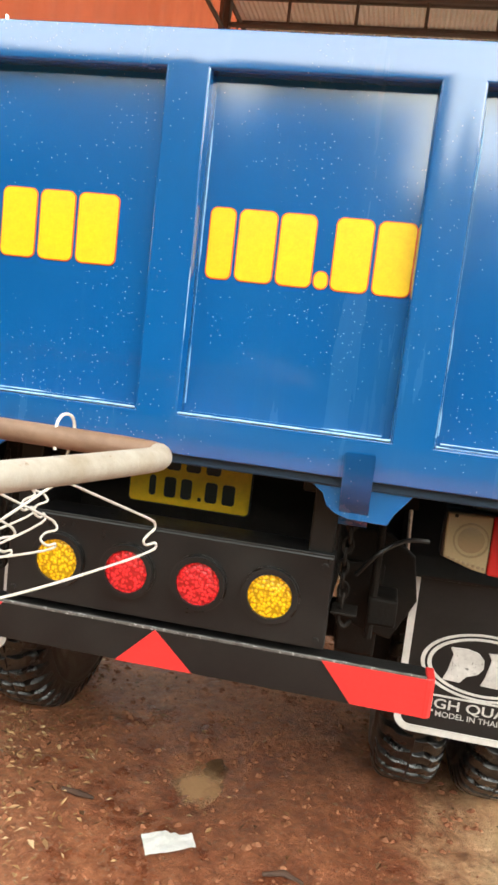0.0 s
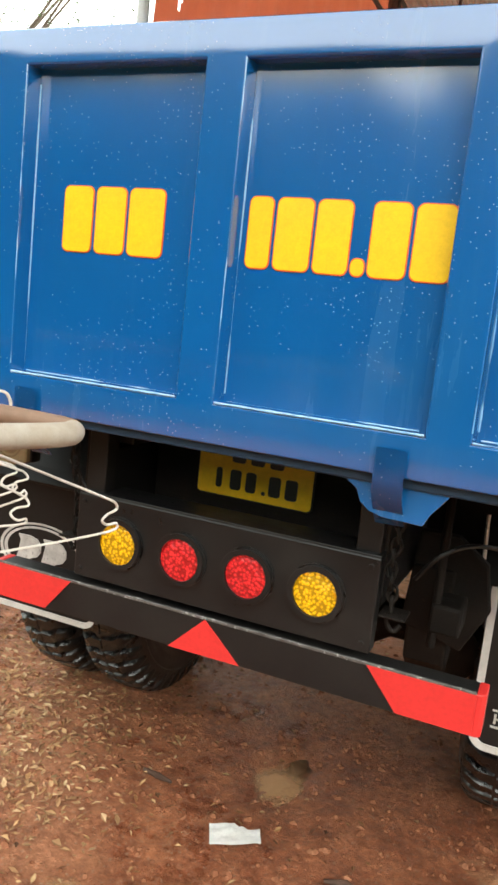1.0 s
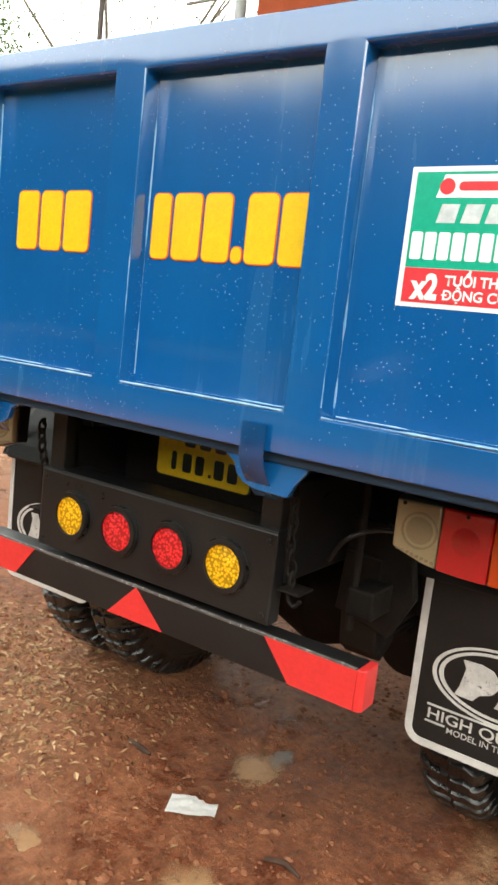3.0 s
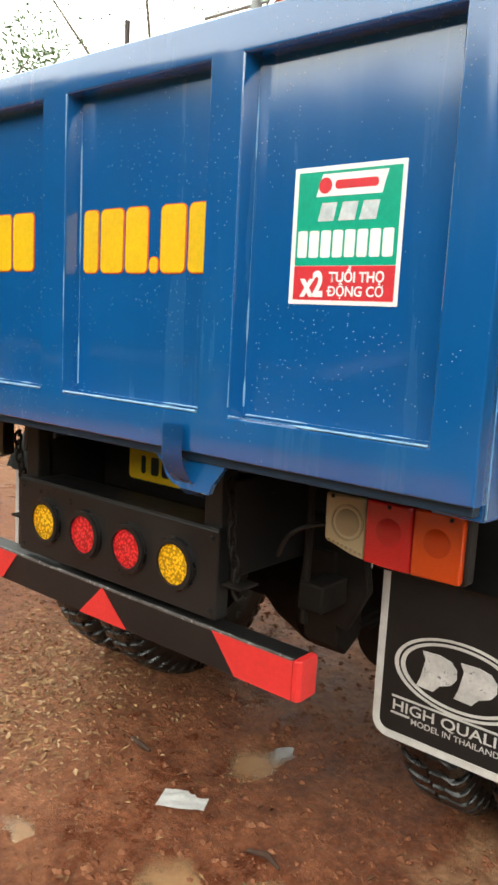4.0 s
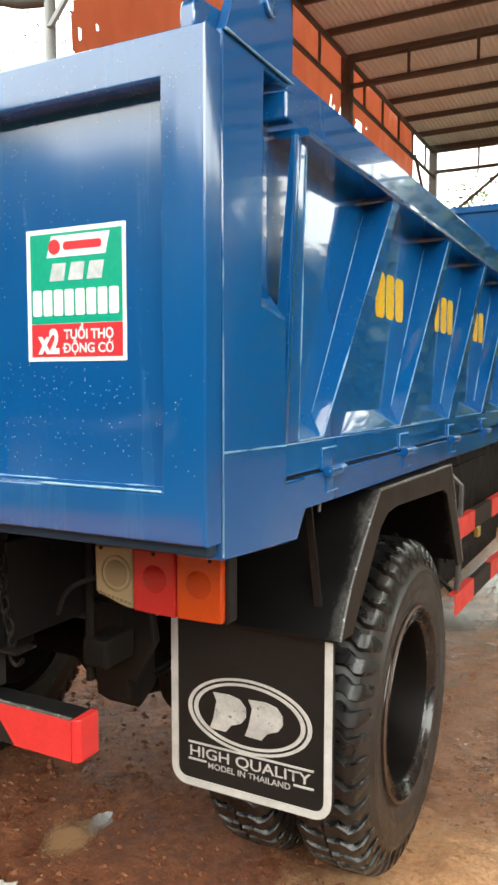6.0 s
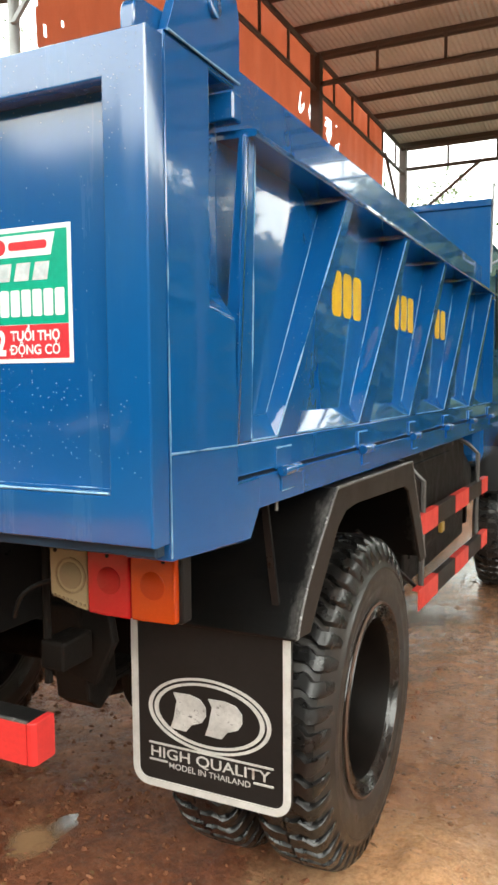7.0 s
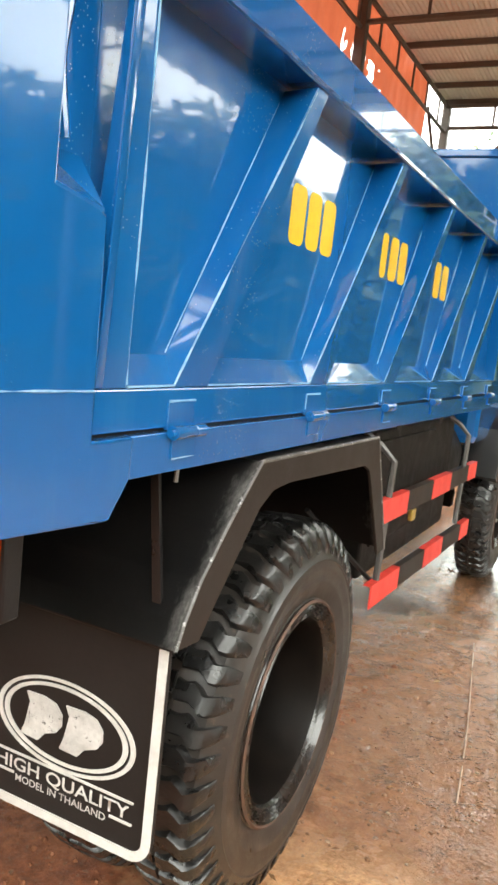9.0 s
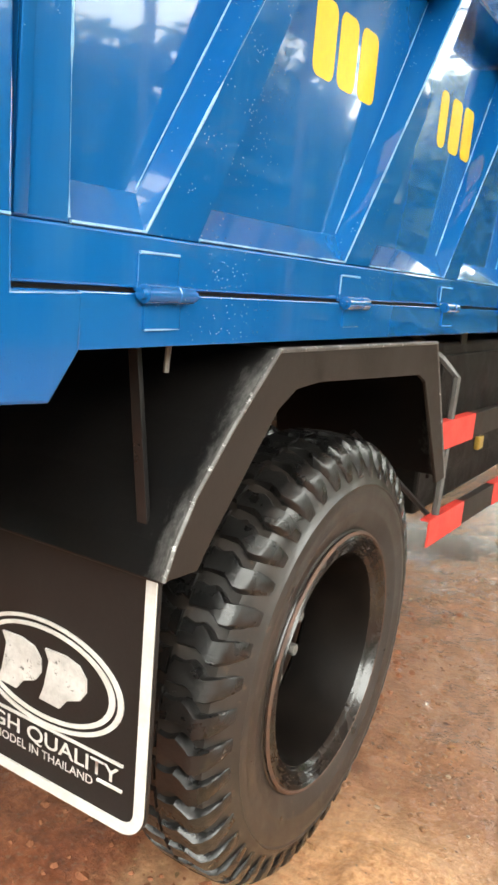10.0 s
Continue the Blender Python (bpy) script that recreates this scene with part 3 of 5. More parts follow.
GZ0, GZ1, PZ0, PZ1, SINK = 1.280, 2.118, 1.366, 2.043, 0.045


def build_tailgate():
    xs = [-1.088] + [v for c in COLS for v in c] + [1.088]
    zs = [GZ0, PZ0, PZ1, GZ1]
    bm = bmesh.new()
    grid = {(i, k): bm.verts.new((x, 0, z)) for i, x in enumerate(xs) for k, z in enumerate(zs)}
    rim = []
    for i in range(len(xs) - 1):
        for k in range(3):
            q = [grid[i, k], grid[i + 1, k], grid[i + 1, k + 1], grid[i, k + 1]]
            if k == 1 and i % 2 == 1:
                d = [bm.verts.new((v.co.x + (0.004 if n in (0, 3) else -0.004), SINK, v.co.z)) for n, v in enumerate(q)]
                for n in range(4):
                    bm.faces.new((q[n], q[(n + 1) % 4], d[(n + 1) % 4], d[n]))
                    rim.append((q[n], q[(n + 1) % 4]))
            else:
                bm.faces.new(q)
    edges = [bm.edges.get(e) for e in rim]
    w = len(xs) - 1
    outer = [grid[i, 0] for i in range(w + 1)] + [grid[w, k] for k in (1, 2, 3)] + [grid[i, 3] for i in range(w - 1, -1, -1)] + [grid[0, k] for k in (2, 1)]
    back = [bm.verts.new((v.co.x, 0.052, v.co.z)) for v in outer]
    for n in range(len(outer)):
        m = (n + 1) % len(outer)
        bm.faces.new((outer[n], outer[m], back[m], back[n]))
        edges.append(bm.edges.get((outer[n], outer[m])))
    bm.faces.new(back)
    bmesh.ops.recalc_face_normals(bm, faces=bm.faces)
    bmesh.ops.bevel(bm, geom=[e for e in edges if e], offset=0.006, segments=3, affect="EDGES", profile=0.5)
    return part("tailgate", bm, GATE, truck, "blue tailgate pressed into four sunk panels, rain-wet", smooth=20)


gate = build_tailgate()
for a, b in COLS:
    part("panel", box(a - 0.01, b + 0.01, SINK - 0.002, SINK + 0.006, PZ0 - 0.01, PZ1 + 0.01, 0), GATE, gate)
rng = random.Random(5)


def seam(points, r, parent=gate, gaps=0.35, warp=False):
    """A broken pale bead along a line: the weld and its edge glint."""
    a, b = Vector(points[0]), Vector(points[1])
    n = max(3, int((b - a).length / 0.03))
    path, radii, on = [], [], True
    for i in range(n + 1):
        if rng.random() < 0.35:
            on = rng.random() >= gaps
        path.append(a.lerp(b, i / n))
        radii.append(r * rng.uniform(0.7, 1.2) if on else r * 0.12)
    part("weld_glint", tube(path, radii, 5), BEAD, parent, smooth=True, warp=warp)


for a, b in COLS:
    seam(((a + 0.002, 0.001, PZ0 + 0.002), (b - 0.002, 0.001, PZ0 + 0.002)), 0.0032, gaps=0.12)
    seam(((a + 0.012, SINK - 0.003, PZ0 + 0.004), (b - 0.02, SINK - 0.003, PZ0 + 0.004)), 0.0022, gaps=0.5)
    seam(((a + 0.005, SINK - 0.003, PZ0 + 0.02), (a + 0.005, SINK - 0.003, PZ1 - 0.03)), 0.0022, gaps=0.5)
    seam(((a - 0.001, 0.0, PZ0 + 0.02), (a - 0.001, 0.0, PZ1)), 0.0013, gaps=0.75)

# the writing of the registration, as plain bars
def number_bars(name, spans, x0, z0, z1, y):
    for a, b in spans:
        part("outline", box_flat(x0 + a - 0.0025, x0 + b + 0.0025, z0 - 0.0025, z1 + 0.0025, y - 0.0008, y + 0.001, 0.015), VERMILION, gate)
        part(name, box_flat(x0 + a, x0 + b, z0, z1, y - 0.0022, y - 0.001, 0.013), YELLOW, gate, "yellow bar with a red outline")


number_bars("marking_bar", [(0, 0.075), (0.086, 0.161), (0.172, 0.258)], -0.392, 1.655, 1.796, SINK - 0.003)
number_bars("marking_bar", [(0, 0.050), (0.061, 0.136), (0.146, 0.216), (0.258, 0.330), (0.341, 0.413)], 0.066, 1.650, 1.790, SINK - 0.003)
number_bars("marking_bar", [(0, 0.026)], 0.066 + 0.224, 1.650, 1.682, SINK - 0.003)

# straps and ears below the gate
for s in (-1, 1):
    prof = [(-0.010, 1.336), (-0.012, 1.275), (-0.006, 1.250), (0.014, 1.222), (0.046, 1.190), (0.066, 1.172)]
    bm = bmesh.new()
    lo = [bm.verts.new((s * 0.400, y, z)) for y, z in prof]
    hi = [bm.verts.new((s * 0.460, y, z)) for y, z in prof]
    for i in range(len(prof) - 1):
        bm.faces.new((lo[i], lo[i + 1], hi[i + 1], hi[i]))
    bmesh.ops.solidify(bm, geom=bm.faces[:], thickness=0.010)
    part("strap", bm, GATE, gate, smooth=True)
    ear = [(0.330, 1.282), (0.340, 1.255), (0.362, 1.240), (0.372, 1.215), (0.392, 1.200), (0.420, 1.192), (0.500, 1.190), (0.512, 1.215), (0.530, 1.238), (0.545, 1.258), (0.550, 1.282)]
    part("hinge_ear", prism([(s * x, z) for x, z in ear], "y", 0.030, 0.046, 0.002), GATE, gate)
# lip under the gate; the slate colour holds the shade there
part("bottom_lip", box(-1.08, 1.08, 0.022, 0.05, 1.258, 1.282, 0.004), surface("shaded_slate_lip", (0.006, 0.030, 0.062), (0.004, 0.022, 0.045), 0.5, scale=9), gate)

# top hinges of the gate
for s in (-1, 1):
    lug = [(0.003, 2.112), (0.003, 2.142)] + [(0.030 - 0.027 * math.cos(radians(a)), 2.142 + 0.027 * math.sin(radians(a))) for a in range(15, 91, 15)] + [(0.10, 2.176), (0.20, 2.214), (0.25, 2.225), (0.25, 2.19), (0.16, 2.15), (0.07, 2.118)]
    part("hinge_lug", prism(lug, "x", s * 1.040, s * 1.067, 0.004), GATE, gate, smooth=20)
    part("hinge_rod", tube(smooth_path([(s * 1.052, 0.13, 2.17), (s * 1.052, 0.16, 2.225), (s * 1.052, 0.20, 2.255)]), 0.012), GATE, gate, smooth=True)

# corner posts
POST = [(0.066, 1.243), (0.391, 1.219), (0.437, 1.279), (0.440, 1.3508), (0.334, 1.3508), (0.330, 1.672), (0.312, 1.682), (0.221, 1.697), (0.226, 2.122), (0.330, 2.122), (0.330, 2.136), (0.066, 2.136)]
EAR = [(0.070, 2.134), (0.340, 2.134), (0.342, 2.22)] + [(0.232 + 0.110 * math.cos(radians(a)), 2.238 + 0.110 * math.sin(radians(a))) for a in range(-10, 146, 12)] + [(0.12, 2.245)]
for s in (-1, 1):
    name = "corner_post"
    post = part(name, prism(POST, "x", s * 0.985, s * 1.082, 0.005), BLUE, truck, "blue corner post with a latch slot", smooth=20)
    part("latch_recess", box(min(s * 0.95, s * 0.985), max(s * 0.95, s * 0.985), 0.20, 0.46, 1.60, 2.125, 0.001), BLUE, post)
    part("slot_back", box(min(s * 1.018, s * 1.030), max(s * 1.018, s * 1.030), 0.222, 0.3445, 1.655, 2.128, 0.001), BLUE, post)
    part("slot_ledge", hexa([(s * 1.03, 0.216, 1.66), (s * 1.081, 0.216, 1.66), (s * 1.081, 0.322, 1.66), (s * 1.03, 0.322, 1.66), (s * 1.03, 0.216, 1.752), (s * 1.081, 0.216, 1.6975), (s * 1.081, 0.322, 1.681), (s * 1.03, 0.322, 1.752)], 0.001), BLUE, post)
    part("hinge_plate", prism(EAR, "x", s * 1.069, s * 1.087, 0.003), BLUE, post, smooth=20)
    part("hinge_pin", disc((s * 1.086 if s > 0 else s * 1.086 - 0.009, 0.232, 2.236), "x", 0.021, 0.009, 20), BLUE, post, smooth=True)
    part("latch_rod", tube(smooth_path([(s * 1.045, 0.25, 2.10), (s * 1.05, 0.262, 1.98), (s * 1.046, 0.252, 1.86), (s * 1.052, 0.262, 1.76)]), 0.008), BLUE, post, smooth=True)
    coil = [(s * 1.05 + 0.012 * math.cos(u), 0.258 + 0.012 * math.sin(u), 1.955 + u * 0.0016) for u in np.arange(0, 44, 0.6)]
    part("latch_spring", tube(coil, 0.003, 5), BLUE, post, smooth=True)
    part("latch_block", box(min(s * 1.03, s * 1.09), max(s * 1.03, s * 1.09), 0.306, 0.346, 2.060, 2.113, 0.004), BLUE, post)
    seam(((s * 1.0875, 0.07, 2.134), (s * 1.0875, 0.34, 2.134)), 0.0024, post, 0.1)
    seam(((s * 1.083, 0.07, 1.432), (s * 1.083, 0.328, 1.426)), 0.0022, post, 0.1)
    seam(((s * 1.083, 0.068, 1.25), (s * 1.083, 0.068, 2.13)), 0.0016, post, 0.35)

# side gates: frame, slanted ribs and sunk bays
SIDE_END = 3.70
RIBS = [0.568 + 0.605 * i for i in range(5)]


def build_side(s):
    def X(v):
        return s * v

    side = part("side_gate", box(min(X(1.015), X(1.03)), max(X(1.015), X(1.03)), 0.345, SIDE_END, 1.365, 2.05, 0.002), BLUE, truck, "blue drop-down side gate with slanted ribs, rain-wet", warp=True)
    part("bottom_rail", hexa([(X(1.028), 0.340, 1.3565), (X(1.028), SIDE_END, 1.3565), (X(1.068), SIDE_END, 1.3565), (X(1.068), 0.340, 1.3565), (X(1.028), 0.340, 1.426), (X(1.028), SIDE_END, 1.426), (X(1.066), SIDE_END, 1.426), (X(1.066), 0.340, 1.426)], 0.004), BLUE, side, smooth=20, warp=True)
    # dented top rail
    bm = bmesh.new()
    ys = np.linspace(0.350, SIDE_END, 90)
    prof = [(1.03, 2.038), (1.115, 2.036), (1.119, 2.039), (1.118, 2.047), (1.113, 2.051), (1.03, 2.054)]
    rows = []
    for y in ys:
        k = noise.noise(Vector((y * 5.0, 0.4, 9))) * (1.0 if 0.75 < y < 1.45 else 0.35)
        rows.append([bm.verts.new((X(px + (0.006 * k if n in (1, 2, 3) else 0)), y, pz + (0.004 * k if n in (3, 4) else 0) + (0.002 * noise.noise(Vector((y * 17, n, 2))) if n in (3, 4) else 0))) for n, (px, pz) in enumerate(prof)])
    for i in range(len(rows) - 1):
        for n in range(6):
            bm.faces.new((rows[i][n], rows[i][(n + 1) % 6], rows[i + 1][(n + 1) % 6], rows[i + 1][n]))
    bm.faces.new(rows[0])
    bm.faces.new(rows[-1])
    part("top_rail", bm, BLUE, side, "dented blue top rail, rain-wet", smooth=20, warp=True)
    part("stile", hexa([(X(1.028), 0.345, 1.426), (X(1.028), 0.430, 1.426), (X(1.066), 0.430, 1.426), (X(1.066), 0.345, 1.426), (X(1.084), 0.340, 2.040), (X(1.084), 0.392, 2.040), (X(1.098), 0.388, 2.040), (X(1.098), 0.338, 2.040)], 0.003), BLUE, side, smooth=20, warp=True)
    part("stile_lip", hexa([(X(1.062), 0.346, 1.428), (X(1.062), 0.366, 1.428), (X(1.070), 0.364, 1.428), (X(1.070), 0.344, 1.428), (X(1.094), 0.339, 2.036), (X(1.094), 0.357, 2.036), (X(1.102), 0.355, 2.036), (X(1.102), 0.337, 2.036)], 0.002), BLUE, side, smooth=20, warp=True)
    seam(((X(1.067), 0.428, 1.432), (X(1.099), 0.386, 2.03)), 0.0018, side, 0.3, True)
    part("stile", box(min(X(1.028), X(1.085)), max(X(1.028), X(1.085)), SIDE_END - 0.06, SIDE_END, 1.426, 2.03, 0.003), BLUE, side, warp=True)
    lean = 0.352
    for y0 in RIBS:
        bm = bmesh.new()
        low = [(1.026, y0 - 0.018), (1.066, y0), (1.066, y0 + 0.117), (1.026, y0 + 0.105)]
        high = [(1.026, y0 + lean + 0.018), (1.114, y0 + lean), (1.114, y0 + lean + 0.055), (1.026, y0 + lean + 0.05)]
        cuts = [[bm.verts.new((X(a[0] + (b[0] - a[0]) * i / 10), a[1] + (b[1] - a[1]) * i / 10, 1.426 + 0.604 * i / 10)) for a, b in zip(low, high)] for i in range(11)]
        for a, b in zip(cuts, cuts[1:]):
            for j in range(4):
                bm.faces.new((a[j], a[(j + 1) % 4], b[(j + 1) % 4], b[j]))
        bm.faces.new(cuts[0])
        bm.faces.new(cuts[-1])
        part("rib", bm, BLUE, side, smooth=20, warp=True)
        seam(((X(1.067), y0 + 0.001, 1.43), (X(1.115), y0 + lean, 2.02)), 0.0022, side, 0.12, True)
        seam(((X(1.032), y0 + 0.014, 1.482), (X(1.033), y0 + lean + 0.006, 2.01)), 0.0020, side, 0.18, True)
    starts = [0.431] + [y + 0.119 for y in RIBS]
    ends = RIBS + [SIDE_END - 0.06]
    for a, b in zip(starts, ends):
        k = 0.030
        part("bay_sill", hexa([(X(1.029), a, 1.4262), (X(1.029), b, 1.4262), (X(1.064), b, 1.4262), (X(1.064), a, 1.4262), (X(1.029), a + k, 1.478), (X(1.029), b + 0.016, 1.478), (X(1.033), b + 0.016, 1.478), (X(1.033), a + k, 1.478)], 0.001), BLUE, side, warp=True)
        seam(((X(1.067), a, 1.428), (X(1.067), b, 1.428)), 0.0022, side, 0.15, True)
    if s > 0:
        for y0, spans in ((1.030, [(0, 0.082), (0.096, 0.172), (0.187, 0.265)]), (1.690, [(0, 0.055), (0.085, 0.165), (0.185, 0.265)]), (2.340, [(0, 0.088), (0.115, 0.205)])):
            for a, b in spans:
                bm = box_flat(y0 + a, y0 + b, 1.741, 1.872, 0, 0.001, 0.02)
                for v in bm.verts:
                    v.co = Vector((1.0305 + 0.0015 + v.co.y, v.co.x, v.co.z))
                part("marking_bar", bm, YELLOW, side, "yellow bar painted on the bay", warp=True)
    # hinges along the bottom edge
    for i in range(6):
        y = 0.540 + 0.602 * i
        h = part("hinge", tube([(X(1.091), y, 1.350), (X(1.091), y + 0.03, 1.350), (X(1.091), y + 0.031, 1.350), (X(1.091), y + 0.066, 1.350), (X(1.091), y + 0.067, 1.350), (X(1.091), y + 0.100, 1.350)], [0.0125, 0.0128, 0.0115, 0.0115, 0.0128, 0.0122], 14), BLUE, side, smooth=True, warp=True)
        part("hinge_pin", tube([(X(1.091), y - 0.008, 1.350), (X(1.091), y + 0.112, 1.349)], 0.0075, 10), BLUE, h, smooth=True, warp=True)
        part("hinge_leaf", box(min(X(1.066), X(1.0735)), max(X(1.066), X(1.0735)), y + 0.008, y + 0.095, 1.352, 1.402, 0.0015), BLUE, h, warp=True)
        part("hinge_leaf", box(min(X(1.079), X(1.0855)), max(X(1.079), X(1.0855)), y + 0.010, y + 0.088, 1.303, 1.346, 0.0015), BLUE, h, warp=True)
        seam(((X(1.0735), y + 0.010, 1.402), (X(1.0735), y + 0.094, 1.402)), 0.0024, h, 0.2, True)
        seam(((X(1.0735), y + 0.008, 1.366), (X(1.0735), y + 0.008, 1.402)), 0.0018, h, 0.4, True)
        seam(((X(1.086), y + 0.012, 1.303), (X(1.086), y + 0.086, 1.303)), 0.0014, h, 0.6, True)
    return side


for s in (1, -1):
    build_side(s)
    part("upper_beam", box(min(s * 0.955, s * 1.002), max(s * 0.955, s * 1.002), 0.30, SIDE_END, 1.99, 2.237, 0.006), BLUE, truck, smooth=20, warp=True)
    sill = [(0.436, 1.280), (SIDE_END, 1.280), (SIDE_END, 1.3508), (0.436, 1.3508)]
    # black strips in the gate gaps stand for the shade inside them
    part("gap_shade", box(min(s * 0.95, s * 1.062), max(s * 0.95, s * 1.062), 0.336, SIDE_END - 0.1, 1.3512, 1.3560, 0.0), BARREL, truck, warp=True)
    part("gap_shade", box(min(s * 0.99, s * 1.060), max(s * 0.99, s * 1.060), 0.331, 0.3405, 1.36, 1.67, 0.0), BARREL, truck)
    part("lower_beam", prism(sill, "x", s * 0.93, s * 1.0805, 0.002), BLUE, truck, "blue bed frame beam", smooth=20, warp=True)
part("bed_floor", box(-0.99, 0.99, 0.07, 3.72, 1.295, 1.342, 0.004), BLUE, truck, warp=True)
head = part("headboard", box(-1.06, 1.045, 3.72, 3.77, 1.28, 2.585, 0.006), BLUE, truck, "blue headboard at the front of the bed", warp=True)
part("headboard_rim", box(-1.065, 1.05, 3.705, 3.785, 2.585, 2.625, 0.006), BLUE, head, warp=True)
part("lamp_guard", tube([(1.045, 3.745, 2.2), (1.055, 3.745, 2.72), (1.12, 3.80, 2.62), (1.125, 3.80, 2.3), (1.05, 3.75, 2.25)], 0.008, 6), GREYSTEEL, head, "grey wire guard", warp=True)

# ---- chassis ----
frame_ob = part("chassis_frame", box(0.335, 0.400, 0.24, 5.6, 0.93, 1.18, 0.006), BLACK, truck, "black steel chassis rails", warp=True)
part("rail", box(-0.400, -0.335, 0.24, 5.6, 0.93, 1.18, 0.006), BLACK, frame_ob)
for y in (0.47, 1.9, 3.2):
    part("cross_member", box(-0.335, 0.335, y, y + 0.06, 0.95, 1.25, 0.006), BLACK, frame_ob)
for s in (-1, 1):
    part("end_post", box(min(s * 0.335, s * 0.392), max(s * 0.335, s * 0.392), 0.205, 0.26, 1.0, 1.265, 0.004), BLACK, frame_ob)
    part("subframe", box(min(s * 0.30, s * 0.40), max(s * 0.30, s * 0.40), 0.27, 3.7, 1.19, 1.285, 0.005), BLACK, frame_ob, warp=True)
    for y in (0.9, 1.6, 2.3, 3.0):
        part("bed_bearer", box(min(s * 0.3, s * 0.98), max(s * 0.3, s * 0.98), y, y + 0.07, 1.215, 1.296, 0.004), BLACK, frame_ob, warp=True)
part("tow_block", box(-0.30, 0.30, 0.30, 0.44, 0.86, 1.03, 0.01), OILY, frame_ob)
part("rear_skirt", box(-0.33, 0.33, 0.455, 0.47, 0.95, 1.26, 0.002), OILY, frame_ob)
part("pump_box", box(-0.55, -0.42, 0.42, 0.7, 1.0, 1.24, 0.01), OILY, frame_ob)
part("air_tank", disc((0.0, 2.1, 0.95), "y", 0.12, 0.8, 24, 0.03), OILY, frame_ob, smooth=True)
for s in (-1, 1):
    spring = part("leaf_spring", box(min(s * 0.43, s * 0.51), max(s * 0.43, s * 0.51), 0.62, 1.86, 0.72, 0.735, 0.003), OILY, frame_ob)
    for i in range(1, 8):
        part("leaf", box(min(s * 0.43, s * 0.51), max(s * 0.43, s * 0.51), 0.62 + 0.07 * i, 1.86 - 0.07 * i, 0.735 - 0.0165 * (i + 1), 0.735 - 0.0165 * (i + 1) + 0.0145, 0.003), OILY, spring)
    part("shackle", prism([(0.55, 0.70), (0.60, 0.66), (0.68, 0.70), (0.66, 0.95), (0.52, 0.97)], "x", s * 0.415, s * 0.525, 0.008), OILY, frame_ob)
    part("bracket_box", box(min(s * 0.49, s * 0.565), max(s * 0.49, s * 0.565), 0.40, 0.52, 0.84, 0.915, 0.008), OILY, frame_ob, "black bracket block")
    part("hanger_plate", prism([(0.40, 0.80), (0.56, 0.76), (0.62, 0.88), (0.60, 1.0), (0.52, 1.06), (0.42, 1.06)], "y", 0.53, 0.56, 0.006) if s > 0 else prism([(-0.40, 0.80), (-0.56, 0.76), (-0.62, 0.88), (-0.60, 1.0), (-0.52, 1.06), (-0.42, 1.06)], "y", 0.53, 0.56, 0.006), OILY, frame_ob)
    # dark sheet added as shade, hiding the bright ground ahead
    part("shade_board", box(min(s * 0.402, s * 0.60), max(s * 0.402, s * 0.60), 0.71, 0.718, 0.78, 1.27, 0.002), OILY, frame_ob)
    part("brake_chamber", disc((s * 0.50, 0.86, 0.62), "y", 0.10, 0.14, 24, 0.02), OILY, frame_ob, smooth=True)
    part("wheel_tub", box(min(s * 0.45, s * 0.56), max(s * 0.45, s * 0.56), 0.72, 1.9, 0.98, 1.27, 0.006), OILY, frame_ob)
axle = part("rear_axle", tube([(-0.9, 1.30, 0.52), (-0.25, 1.30, 0.52), (-0.16, 1.30, 0.52), (0, 1.30, 0.52), (0.16, 1.30, 0.52), (0.25, 1.30, 0.52), (0.9, 1.30, 0.52)], [0.075, 0.075, 0.13, 0.19, 0.13, 0.075, 0.075], 20), OILY, truck, smooth=True)
part("drive_shaft", tube([(0, 1.3, 0.56), (0, 3.8, 0.9)], 0.045, 12), OILY, axle, smooth=True)
for s in (-1, 1):
    part("brake_hose", tube(smooth_path([(s * 0.45, 0.36, 0.98), (s * 0.50, 0.34, 1.05), (s * 0.56, 0.38, 1.08), (s * 0.62, 0.45, 1.07)]), 0.006, 6), BLACK, frame_ob, smooth=True)
    part("stay_rod", tube([(s * 0.50, 0.42, 1.24), (s * 0.50, 0.42, 0.80)], 0.011, 8), OILY, frame_ob, smooth=True)

# chains beside the lamp board
for s in (-1, 1):
    chain = part("chain", tube([(s * 0.424, 0.20, 1.20), (s * 0.424, 0.20, 1.18)], 0.006, 6), OILY, truck, "dark steel safety chain")
    for i in range(9):
        c = Vector((s * (0.424 + 0.004 * math.sin(i)), 0.195 + 0.004 * i, 1.175 - 0.028 * i))
        pts = []
        for j in range(12):
            u = 2 * math.pi * j / 12
            o = 0.011 * math.cos(u)
            pts.append(c + Vector((o if i % 2 else 0, 0 if i % 2 else o, 0.020 * math.sin(u))))
        part("link", tube(pts, 0.0042, 6, closed=True), OILY, chain, smooth=True)
    part("hook_tray", box(min(s * 0.405, s * 0.465), max(s * 0.405, s * 0.465), 0.20, 0.27, 0.925, 0.932, 0.002), OILY, chain)
    part("hook", tube(smooth_path([(s * 0.424, 0.22, 0.935), (s * 0.424, 0.225, 0.905), (s * 0.438, 0.23, 0.890), (s * 0.452, 0.235, 0.905)]), 0.006, 6), OILY, chain, smooth=True)

part("bright_rod", tube([(0.574, 0.60, 1.115), (0.578, 0.60, 1.03), (0.583, 0.60, 0.929)], 0.0055, 8), surface("bright_steel_rod", (0.75, 0.74, 0.72), (0.55, 0.53, 0.5), 0.2, 0.4, metal=0.5, scale=25), frame_ob, "bright steel rod", smooth=True)

